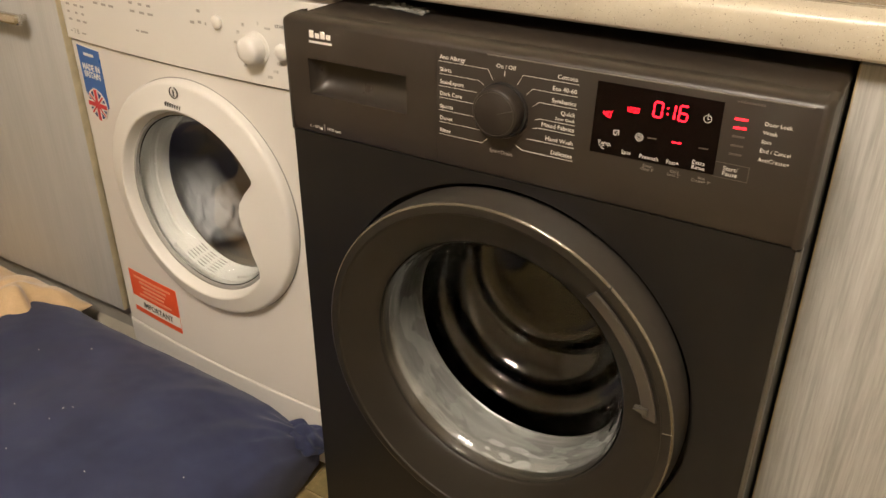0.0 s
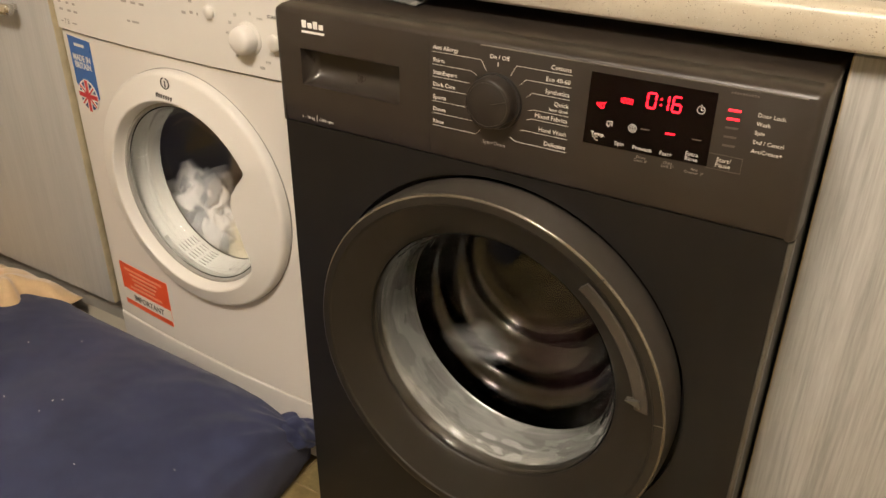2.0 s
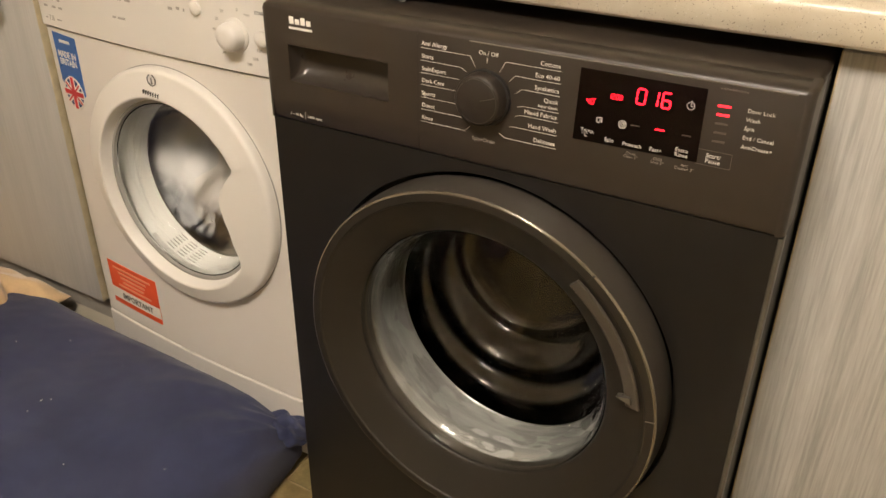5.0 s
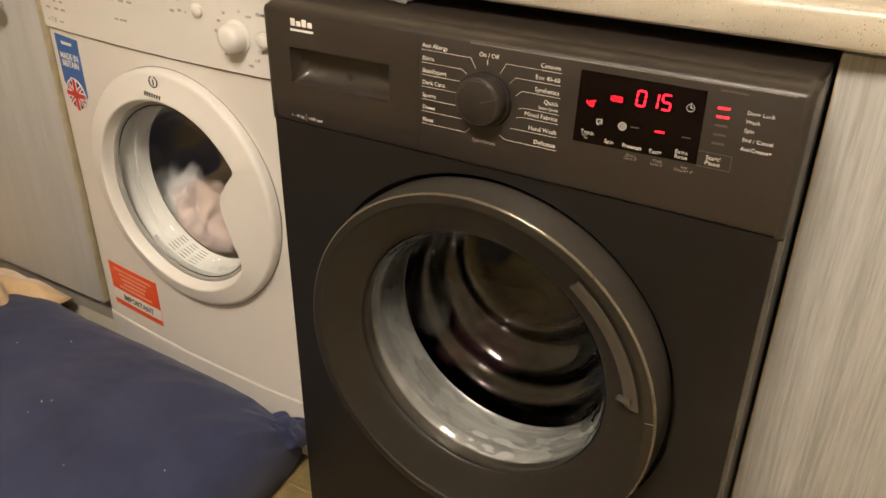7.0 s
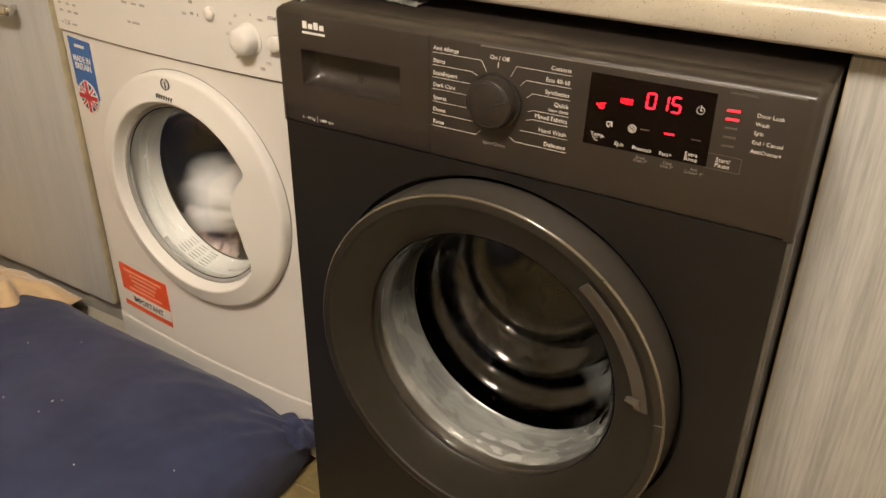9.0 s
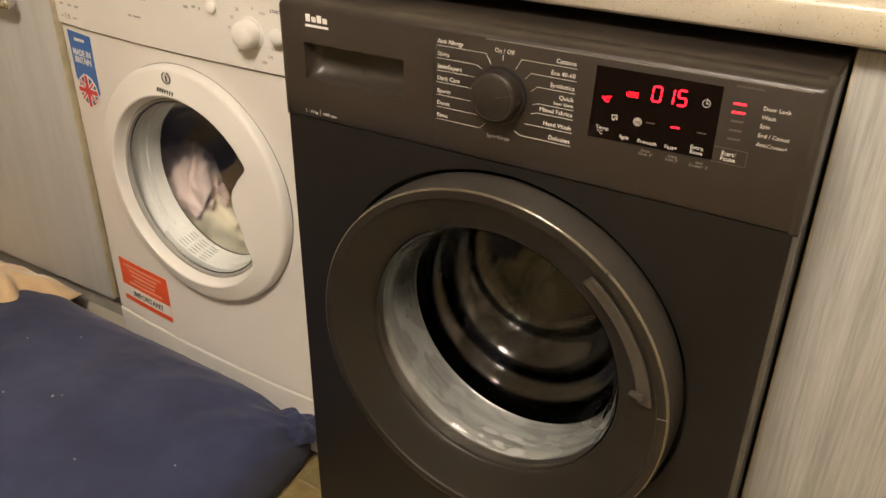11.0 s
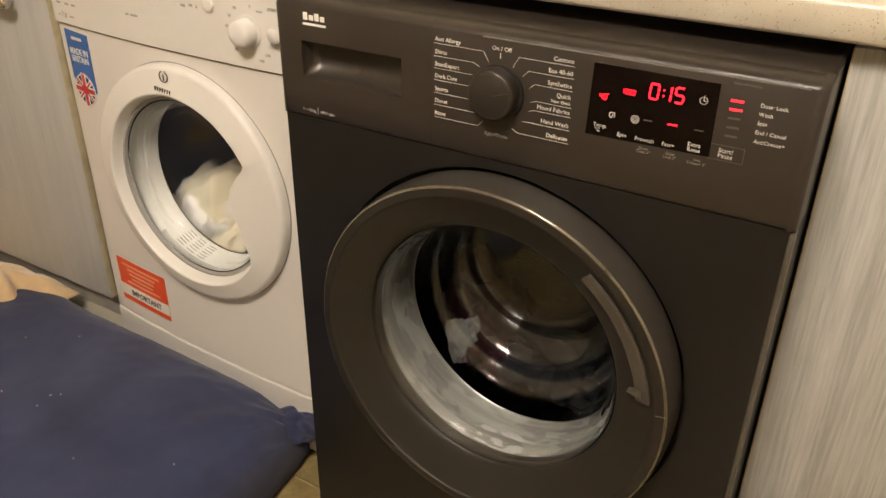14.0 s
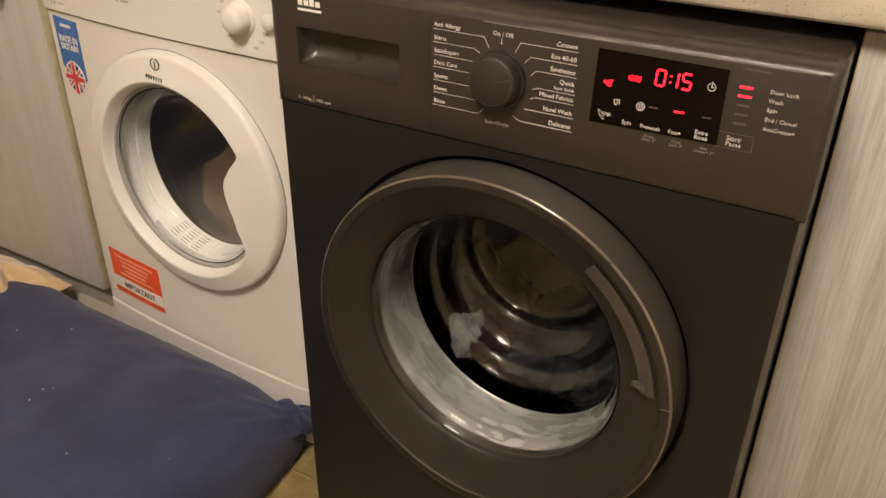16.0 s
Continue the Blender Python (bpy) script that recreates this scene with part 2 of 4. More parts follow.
def box(x0, x1, y0, y1, z0, z1, bevel=0.0, seg=2, bm=None):
    bm = bm or bmesh.new()
    vs = bmesh.ops.create_cube(bm, size=1)["verts"]
    for v in vs:
        v.co = Vector(((x0 + x1) / 2 + v.co.x * (x1 - x0), (y0 + y1) / 2 + v.co.y * (y1 - y0), (z0 + z1) / 2 + v.co.z * (z1 - z0)))
    if bevel:
        es = list({e for v in vs for e in v.link_edges})
        bmesh.ops.bevel(bm, geom=es, offset=bevel, segments=seg, affect="EDGES", profile=0.5)
    return bm


def lathe(profile, cx, cz, seg=96, a0=0.0, a1=360.0, closed=False, bm=None):
    """Turn a profile of (radius, y) round the axis along y through (cx, cz)."""
    bm = bm or bmesh.new()
    full = abs(a1 - a0) >= 359.9
    n = seg if full else seg + 1
    rows = []
    for r, y, *off in profile:
        ox, oz = off or (0.0, 0.0)
        if r < 1e-6:
            rows.append([bm.verts.new((cx + ox, y, cz + oz))] * n)
        else:
            rows.append([bm.verts.new((cx + ox + r * math.cos(radians(a0 + (a1 - a0) * i / seg)), y, cz + oz + r * math.sin(radians(a0 + (a1 - a0) * i / seg)))) for i in range(n)])
    pairs = list(zip(rows, rows[1:])) + ([(rows[-1], rows[0])] if closed else [])
    for ra, rb in pairs:
        for i in range(seg):
            j = (i + 1) % n
            q = []
            for v in (ra[i], ra[j], rb[j], rb[i]):
                if v not in q:
                    q.append(v)
            if len(q) > 2:
                bm.faces.new(q)
    if closed and not full:
        bm.faces.new([r[0] for r in rows])
        bm.faces.new([r[-1] for r in rows])
    return bm


def plate_round_hole(x0, x1, z0, z1, y0, y1, cx, cz, r, seg=96):
    """A plate from y0 (front) to y1 with a round hole through it."""
    bm = bmesh.new()
    corners = sorted(math.atan2(z - cz, x - cx) % (2 * math.pi) for x in (x0, x1) for z in (z0, z1))
    angs = sorted([2 * math.pi * i / seg for i in range(seg)] + corners)
    rings = []
    for y in (y0, y1):
        inner, outer = [], []
        for a in angs:
            c, s = math.cos(a), math.sin(a)
            k = min(((x1 - cx) / c if c > 1e-9 else (x0 - cx) / c if c < -1e-9 else 9), ((z1 - cz) / s if s > 1e-9 else (z0 - cz) / s if s < -1e-9 else 9))
            inner.append(bm.verts.new((cx + r * c, y, cz + r * s)))
            outer.append(bm.verts.new((cx + k * c, y, cz + k * s)))
        rings.append((inner, outer))
    n = len(angs)
    (i0, o0), (i1, o1) = rings
    for k in range(n):
        j = (k + 1) % n
        for q in ((i0[k], o0[k], o0[j], i0[j]), (i1[k], i1[j], o1[j], o1[k]), (i0[k], i0[j], i1[j], i1[k]), (o0[k], o1[k], o1[j], o0[j])):
            bm.faces.new(q)
    return bm


def prism(outline, y0, y1, bm=None, bevel=0.0):
    """A flat shape given as (x, z) corners, from y0 to y1."""
    bm = bm or bmesh.new()
    a = [bm.verts.new((x, y0, z)) for x, z in outline]
    b = [bm.verts.new((x, y1, z)) for x, z in outline]
    top = bm.faces.new(a)
    bm.faces.new(b[::-1])
    for i in range(len(a)):
        j = (i + 1) % len(a)
        bm.faces.new((a[i], b[i], b[j], a[j]))
    if bevel:
        bmesh.ops.bevel(bm, geom=list(top.edges), offset=bevel, segments=2, affect="EDGES", profile=0.5)
    return bm


def stroke(points, width, y0, y1, bm=None):
    """A line of that width through (x, z) points, as thin boxes."""
    bm = bm or bmesh.new()
    for (xa, za), (xb, zb) in zip(points, points[1:]):
        d = Vector((xb - xa, zb - za))
        n = Vector((-d.y, d.x)).normalized() * width / 2
        e = d.normalized() * width * 0.3
        prism([(xa - e.x + n.x, za - e.y + n.y), (xb + e.x + n.x, zb + e.y + n.y), (xb + e.x - n.x, zb + e.y - n.y), (xa - e.x - n.x, za - e.y - n.y)], y0, y1, bm)
    return bm


def ring_outline(cx, cz, r, seg=32, a0=0, a1=360):
    return [(cx + r * math.cos(radians(a0 + (a1 - a0) * i / seg)), cz + r * math.sin(radians(a0 + (a1 - a0) * i / seg))) for i in range(seg + (0 if a1 - a0 >= 360 else 1))]


def words(name, body, x, z, size, y, material, parent, align="LEFT", turn=0.0, widen=1.0, bold=-0.00004, place=None):
    """Lettering in the built-in font on a front that faces -y; x, z: the start of its baseline."""
    cu = bpy.data.curves.new("words", "FONT")
    cu.body, cu.size, cu.align_x, cu.extrude, cu.offset, cu.resolution_u = body, size, align, 0.0002, bold, 2
    cu.space_line = 0.85
    ob = bpy.data.objects.new("words", cu)
    scene.collection.objects.link(ob)
    bpy.context.view_layer.update()
    me = bpy.data.meshes.new_from_object(ob.evaluated_get(bpy.context.evaluated_depsgraph_get()))
    bpy.data.objects.remove(ob)
    bm = bmesh.new()
    bm.from_mesh(me)
    bpy.data.meshes.remove(me)
    m = place or Matrix.Translation((x, y, z)) @ Matrix.Rotation(radians(90), 4, "X") @ Matrix.Rotation(radians(turn), 4, "Z")
    bm.transform(m @ Matrix.Diagonal((widen, 1, 1, 1)))
    return part(name, bm, material, parent)


# ---- the room ----
tagged(solid("wall_back", box(-2.2, 2.4, 0.72, 0.82, 0, 2.42), M_WALL, "plain cream wall behind the appliances", "wall", kind="structure"))
tagged(solid("wall_front", box(-2.2, 2.4, -4.4, -4.3, 0, 2.42), M_WALL, "plain cream wall facing the appliances", "wall", kind="structure"))
tagged(solid("wall_left", box(-2.3, -2.2, -4.4, 0.82, 0, 2.42), M_WALL, "plain cream side wall", "wall", kind="structure"))
tagged(solid("wall_right", box(2.4, 2.5, -4.4, 0.82, 0, 2.42), M_WALL, "plain cream side wall", "wall", kind="structure"))
tagged(solid("ceiling", box(-2.3, 2.5, -4.4, 0.82, 2.42, 2.5), M_CEIL, "plain white painted ceiling", "ceiling", kind="structure"))
floor = solid("floor", box(-2.3, 2.5, -4.4, 0.82, -0.06, -0.003), M_GROUT, "brown slate-look tiled kitchen floor", "floor", kind="structure", origin=(0, 0, 0))

# ceiling lamp
lamp = thing("ceiling_light", (LAMP.x, LAMP.y, 2.42), "square ceiling light with four warm tubes", "ceiling light")
part("frame", box(LAMP.x - 0.3, LAMP.x + 0.3, LAMP.y - 0.3, LAMP.y + 0.3, 2.37, 2.42, 0.01), M_WHITEP, lamp)
for k in range(4):
    bm = bmesh.new()
    bmesh.ops.create_cone(bm, cap_ends=True, segments=16, radius1=0.02, radius2=0.02, depth=0.5)
    bm.transform(Matrix.Translation((LAMP.x - 0.2 + k * 0.1333, LAMP.y, 2.335)) @ Matrix.Rotation(radians(90), 4, "X"))
    part("tube", bm, M_LAMPGLOW, lamp, "glowing warm tube")

# worktop and cabinets
CT_Y, CT_Z = 0.083, 0.8685


def worktop():
    prof = [(CT_Y + 0.06, CT_Z), (CT_Y + 0.06, CT_Z + 0.04)] + [(CT_Y + 0.012 * (1 - math.sin(radians(15 * k))), CT_Z + 0.028 + 0.012 * math.cos(radians(15 * k))) for k in range(7)]
    prof += [(CT_Y, CT_Z + 0.004), (CT_Y + 0.004, CT_Z)]
    bm = bmesh.new()
    a = [bm.verts.new((-2.1, y, z)) for y, z in prof]
    b = [bm.verts.new((1.7, y, z)) for y, z in prof]
    bm.faces.new(a), bm.faces.new(b[::-1])
    for i in range(len(a)):
        j = (i + 1) % len(a)
        bm.faces.new((a[i], a[j], b[j], b[i]))
    top = thing("worktop", (-0.2, 0.4, CT_Z), "cream speckled laminate worktop above the appliances", "worktop")
    part("front_edge", bm, M_COUNTER, top, smooth=50)
    part("slab", box(-2.1, 1.7, CT_Y + 0.0601, 0.715, CT_Z, CT_Z + 0.04, 0.0), M_COUNTER, top)
    return top


worktop()


def base_cabinet(x0, x1, face, handle_x, label, z0=0.15, z1=0.860, edge_left=False, face_material=M_CAB, edge_material=M_EDGE):
    cab = thing("base_cabinet", ((x0 + x1) / 2, face + 0.3, 0), label, "cabinet")
    part("body", box(x0 + 0.004, x1 - 0.004, face + 0.021, 0.7, 0.1, 0.866, 0.001), M_CARCASS, cab)
    door = part("door", box(x0, x1, face, face + 0.018, z0, z1, 0.0015), face_material, cab, "grey wood-grain laminate door")
    ex = (x0 - 0.0012, x0 + 0.0005) if edge_left else (x1 - 0.0005, x1 + 0.0012)
    part("edge_band", box(ex[0], ex[1], face + 0.0008, face + 0.0175, z0 + 0.001, z1 - 0.001, 0.0003), edge_material, door, "worn yellowed edge band")
    part("plinth", box(x0 + 0.002, x1 - 0.002, face + 0.022, face + 0.037, 0.0, 0.135, 0.001), M_PLINTH, cab)
    if handle_x is not None:
        bm = box(handle_x - 0.128, handle_x + 0.012, face - 0.034, face - 0.018, 0.731, 0.75, 0.006, 3)
        part("handle", bm, M_CHROME, door, "brushed nickel bar handle")
        for hx in (handle_x - 0.118, handle_x - 0.014):
            part("handle_post", box(hx, hx + 0.008, face - 0.02, face, 0.735, 0.745, 0.002), M_CHROME, door)
    return cab


base_cabinet(-1.22, -0.627, 0.126, -0.71, "grey wood-grain base cabinet with a nickel bar handle", z0=0.157, face_material=M_CABSOFT, edge_material=M_EDGEPALE)
base_cabinet(-1.83, -1.224, 0.126, None, "grey wood-grain base cabinet by the side wall", z0=0.157, face_material=M_CABSOFT, edge_material=M_EDGEPALE)
base_cabinet(0.605, 1.21, 0.112, None, "grey wood-grain base cabinet with a worn edge", edge_left=True)
base_cabinet(1.214, 1.7, 0.112, None, "grey wood-grain base cabinet under the worktop", edge_left=True)

# ---- washing machine ----
WX, WZ = 0.2965, 0.4675
washer = thing("washing_machine", (0.3, 0.28, 0), "anthracite front-loading washing machine running a wash", "washing machine")
part("front_panel", plate_round_hole(0.0015, 0.5985, 0.03, 0.714, 0.003, 0.02, WX + 0.004, WZ - 0.0025, 0.2378), M_BODY, washer)
bm = box(0.0, 0.004, 0.006, 0.56, 0.03, 0.84, 0.0015)
part("side_panel", bm, M_BODY, washer)
part("side_panel", box(0.596, 0.6, 0.006, 0.56, 0.03, 0.84, 0.0015), M_BODY, washer)
# lighter than the body: the bright reflection on the side metal, as colour
part("corner_fold", box(0.5978, 0.6032, 0.0042, 0.02, 0.03, 0.712, 0.0015), M_FOLD, washer, "folded corner of the side panel, lightened for its reflection")
part("back_panel", box(0.004, 0.596, 0.552, 0.56, 0.03, 0.84), M_BLACK, washer)
part("bottom_panel", box(0.004, 0.596, 0.02, 0.552, 0.03, 0.036), M_BLACK, washer)
part("lid", box(0.0, 0.6, 0.022, 0.57, 0.836, 0.851, 0.006, 3), M_PANEL, washer)
for fx in (0.05, 0.55):
    for fy in (0.06, 0.5):
        part("foot", box(fx - 0.02, fx + 0.02, fy - 0.02, fy + 0.02, 0.0, 0.031, 0.004), M_BLACK, washer)
part("tub", lathe([(0.262, 0.06), (0.262, 0.43), (0.0, 0.43)], WX, WZ, 64), M_BLACK, washer)

# control panel: drawer front and fascia
DX = 0.2135


def fascia(x0, x1, hole=None):
    """Front with a soft top edge; hole: x0, x1, z0, z1 of a pocket."""
    zs = [0.717, 0.738, 0.742, 0.8465]
    if hole:
        zs = [0.717, 0.738, 0.742, hole[2], hole[3], 0.8465]
    xs = [x0, x1] if not hole else [x0, hole[0], hole[1], x1]
    bm = bmesh.new()
    g = {(i, j): bm.verts.new((x, (0.0024, 0.0003, 0.0)[j] if j < 3 else 0.0, z)) for i, x in enumerate(xs) for j, z in enumerate(zs)}
    for i in range(len(xs) - 1):
        for j in range(len(zs) - 1):
            if hole and i == 1 and j == 3:
                continue
            bm.faces.new((g[i, j], g[i + 1, j], g[i + 1, j + 1], g[i, j + 1]))
    top = [(0.0012, 0.8492), (0.0045, 0.8516), (0.012, 0.8532), (0.03, 0.854), (0.034, 0.851), (0.034, 0.84)]
    low = [(0.0032, 0.7152), (0.005, 0.714), (0.034, 0.714)]
    for pts, j in ((top, len(zs) - 1), (low, 0)):
        prev = [g[i, j] for i in range(len(xs))]
        for y, z in pts:
            cur = [bm.verts.new((x, y, z)) for x in xs]
            for i in range(len(xs) - 1):
                bm.faces.new((prev[i], prev[i + 1], cur[i + 1], cur[i]))
            prev = cur
    return bm


def end_cap(bm, x, r, sign):
    """Rounded upright end of the panel, from the front back to the side."""
    prev = None
    for k in range(7):
        a = radians(15 * k)
        px, py = x + sign * r * math.sin(a), r * (1 - math.cos(a))
        drop = r * 0.35 * (1 - math.cos(a))
        cur = [bm.verts.new((px, py + dy, z)) for dy, z in ((0.02, 0.714), (0.0, 0.7145), (0.0, 0.8465 - drop), (0.0025, 0.8505 - drop), (0.012, 0.8532 - drop), (0.034, 0.854 - drop))]
        if prev:
            for i in range(len(cur) - 1):
                bm.faces.new((prev[i], prev[i + 1], cur[i + 1], cur[i]))
        prev = cur
    back = [bm.verts.new((px, 0.05, v.co.z)) for v in prev]
    for i in range(len(prev) - 1):
        bm.faces.new((prev[i], prev[i + 1], back[i + 1], back[i]))
    return bm


HOLE = (0.0355, 0.175, 0.7645, 0.808)
bm = fascia(0.0055, DX - 0.0002, HOLE)
end_cap(bm, 0.0055, 0.0085, -1)
drawer = part("detergent_drawer", bm, M_PANEL, washer)
bm = bmesh.new()
prof = [(0.0, HOLE[3]), (0.0015, HOLE[3] - 0.0008), (0.020, HOLE[3] - 0.0015), (0.0245, HOLE[3] - 0.004), (0.0255, HOLE[3] - 0.008)]
prof += [(0.0255 * math.cos(radians(a)) ** 0.8, HOLE[2] + 0.0215 * (1 - math.sin(radians(a)))) for a in range(0, 88, 8)] + [(0.0, HOLE[2])]
rows = []
for k in range(11):
    # rounded ends: the section grows from shallow to full depth
    d = math.sin(radians(90 * min(k, 10 - k) / 5)) if 0 < k < 10 else 0.0
    f = (0, 0.006, 0.02, 0.045, 0.075, 0.5, 0.925, 0.955, 0.98, 0.994, 1)[k]
    rows.append([bm.verts.new((HOLE[0] + (HOLE[1] - HOLE[0]) * f, y * d, z)) for y, z in prof])
for ra, rb in zip(rows, rows[1:]):
    for i in range(len(prof) - 1):
        bm.faces.new((ra[i], ra[i + 1], rb[i + 1], rb[i]))
bmesh.ops.remove_doubles(bm, verts=bm.verts, dist=0.00001)
part("grip_pocket", bm, M_POCKET, drawer, "smooth scooped finger pocket", 60)

bm = fascia(DX + 0.0002, 0.5945)
end_cap(bm, 0.5945, 0.0085, 1)
panel = part("control_panel", bm, M_PANEL, washer)
# pale strips added where the rounded panel edge catches a reflection
part("edge_glint", box(0.275, 0.5885, -0.0006, 0.002, 0.8461, 0.8473, 0.0005), M_GLINT_JOINT, panel, "narrow pale strip for the highlight on the panel's edge")
part("edge_glint", box(0.597, 0.5995, 0.0035, 0.012, 0.72, 0.838, 0.001), M_GLINT_JOINT, panel)
part("panel_backing", box(0.004, 0.596, 0.04, 0.05, 0.7, 0.84), M_BLACK, washer)

# mark with its bar, drawn as plain strokes
YP = -0.0004
mark = bmesh.new()
for mx, mh in ((0.0405, 0.0085), (0.0488, 0.0060), (0.0568, 0.0085), (0.0650, 0.0060)):
    box(mx, mx + 0.0066, YP, 0.001, 0.8325, 0.8325 + mh, 0.0004, 1, mark)
part("maker_mark", mark, M_PRINT, drawer, "white maker's mark in plain blocks")
part("mark_bar", stroke([(0.0405, 0.8280), (0.0722, 0.8280)], 0.0026, YP, 0.001), M_PRINT, drawer)
words("capacity_text", "1 - 10 kg", 0.031, 0.7225, 0.0055, YP, M_PRINT, drawer)
part("print_line", stroke([(0.0535, 0.7205), (0.0535, 0.7285)], 0.0006, YP, 0.001), M_PRINT_DIM, drawer)
words("spin_text", "1400 rpm", 0.0570, 0.7225, 0.0055, YP, M_PRINT, drawer)

# programme dial and its printed legends
CX, CZ = 0.2960, 0.7880
left = (("Anti Allergy", 0.8345, 112), ("Shirts", 0.8210, 132), ("StainExpert", 0.8078, 160), ("Dark Care", 0.7950, 180), ("Sports", 0.7810, 201), ("Duvet", 0.7676, 221), ("Rinse", 0.7537, 240))
right = (("Cottons", 0.8345, 66), ("Eco 40-60", 0.8222, 44), ("Synthetics", 0.8098, 22), ("Quick", 0.7985, 0), ("Mixed Fabrics", 0.7830, -16), ("Hand Wash", 0.7691, -38), ("Delicates", 0.7552, -62))
for text, z, ang in left:
    words("programme_text", text, 0.2185, z, 0.0064, YP, M_PRINT, panel)
    ex, ez = CX + 0.036 * math.cos(radians(ang)), CZ + 0.036 * math.sin(radians(ang))
    lx = ex - 0.006
    zl = z - 0.0028
    if text in ("Anti Allergy", "Shirts", "Rinse"):
        pts = [(0.2175, zl), (lx, zl), (ex, ez)]
    else:
        pts = [(0.2175, zl), (CX - math.sqrt(0.0365 ** 2 - (zl - CZ) ** 2), zl)]
    part("programme_line", stroke(pts, 0.0003, YP, 0.001), M_PRINT, panel)
for text, z, ang in right:
    words("programme_text", text, 0.3755, z, 0.0064, YP, M_PRINT, panel, "RIGHT")
    ex, ez = CX + 0.036 * math.cos(radians(ang)), CZ + 0.036 * math.sin(radians(ang))
    zl = z - 0.0028 if text != "Quick" else 0.7900
    lx = ex + 0.006
    if text in ("Cottons", "Eco 40-60", "Synthetics"):
        pts = [(0.3765, z - 0.0028), (lx, z - 0.0028), (ex, ez)]
    else:
        pts = [(0.3765, zl), (lx, zl), (ex, ez)]
    part("programme_line", stroke(pts, 0.0003, YP, 0.001), M_PRINT, panel)
words("programme_text", "Super Quick", 0.3755, 0.7928, 0.0042, YP, M_PRINT, panel, "RIGHT")
words("programme_text", "On / Off", 0.2972, 0.8350, 0.0064, YP, M_PRINT, panel, "CENTER")
part("programme_line", stroke([(0.2960, 0.8325), (0.2958, 0.8275)], 0.0006, YP, 0.001), M_PRINT, panel)
words("programme_text", "Spin+Drain", 0.2945, 0.7430, 0.0060, YP, M_PRINT_DIM, panel, "CENTER")

dial = part("dial", lathe([(0.0268, 0.0), (0.0268, -0.004), (0.0264, -0.015), (0.0256, -0.0178), (0.0240, -0.019), (0.0, -0.0195)], CX - 0.0015, CZ + 0.0045, 64), M_DIAL, panel, "round anthracite programme dial")
# skirt coloured black to carry the dial's shadow on the panel
part("dial_skirt", lathe([(0.0296, 0.0), (0.0296, -0.0022), (0.0288, -0.0034), (0.0262, -0.0038)], CX - 0.0010, CZ + 0.0035, 64), M_BLACK, dial, "skirt of the dial, black for the shadow beside it")
part("dial_ring", lathe([(0.0230, -0.0191), (0.0230, -0.0196), (0.0225, -0.0197), (0.0225, -0.0191)], CX - 0.0015, CZ + 0.0045, 64), M_HANDLE, dial)
part("dial_pointer", stroke([(CX + 0.003, CZ + 0.0055), (CX + 0.0195, CZ + 0.011)], 0.0006, -0.0199, -0.019), M_HANDLE, dial)

# display
disp = part("display", prism([(0.3960, 0.8395), (0.5150, 0.8392), (0.5155, 0.7700), (0.3935, 0.7680)], -0.0006, 0.002), M_SCREEN, panel, "black glossy display with red figures")
YD = -0.0011
SEG = {"a": ((0, 1), (1, 1)), "b": ((1, 1), (1, 0.5)), "c": ((1, 0.5), (1, 0)), "d": ((0, 0), (1, 0)), "e": ((0, 0.5), (0, 0)), "f": ((0, 1), (0, 0.5)), "g": ((0, 0.5), (1, 0.5))}
DIGITS = {"0": "abcdef", "1": "bc", "2": "abged", "4": "fgbc", "5": "afgcd", "6": "afgedc"}


def segment(x, z, w, h, s, thick, name, parent, material, y=YD):
    (ua, va), (ub, vb) = SEG[s]
    pa, pb = Vector((x + ua * w + va * h * 0.06, z + va * h)), Vector((x + ub * w + vb * h * 0.06, z + vb * h))
    d = (pb - pa).normalized()
    pa, pb = pa + d * thick * 0.6, pb - d * thick * 0.6
    n = Vector((-d.y, d.x)) * thick / 2
    e = d * thick / 2
    outline = [pa + n, pb + n, pb + e, pb - n, pa - n, pa - e]
    return part(name, prism([tuple(p) for p in outline], y, y + 0.0004), material, parent)


def digit(ch, x, z, w, h, thick, parent=disp, material=M_RED):
    return {s: segment(x, z, w, h, s, thick, "figure_segment", parent, material) for s in DIGITS[ch]}


digit("0", 0.4525, 0.8148, 0.0078, 0.0142, 0.0017)
digit("1", 0.4645, 0.8150, 0.0076, 0.0142, 0.0017)
last = digit("6", 0.4762, 0.8152, 0.0076, 0.0142, 0.0017)
colon = []
for dz in (0.0040, 0.0095):
    colon.append(part("colon_dot", prism([(0.4650, 0.8146 + dz), (0.4650 + 0.0015, 0.8146 + dz), (0.4652 + 0.0015, 0.8161 + dz), (0.4652, 0.8161 + dz)], YD, YD + 0.0004), M_RED, disp))
for ch, x in (("1", 0.4258), ("2", 0.4294), ("0", 0.4330), ("0", 0.4366)):
    digit(ch, x, 0.8150, 0.0022, 0.0046, 0.0006)
for ch, x in (("4", 0.4045), ("0", 0.4088)):
    digit(ch, x, 0.8060, 0.0026, 0.0052, 0.0007)
part("degree_dot", prism(ring_outline(0.4130, 0.8118, 0.0006, 10), YD, YD + 0.0004), M_RED, disp)
part("lit_bar", prism([(0.4735, 0.7928), (0.4822, 0.7932), (0.4822, 0.7946), (0.4735, 0.7942)], YD, YD + 0.0004), M_RED, disp)
for bx in (0.4500, 0.4985):
    part("unlit_bar", prism([(bx, 0.7926), (bx + 0.0085, 0.7929), (bx + 0.0085, 0.7939), (bx, 0.7936)], YD, YD + 0.0004), M_UNLIT, disp)
# small white symbols
clock = bmesh.new()
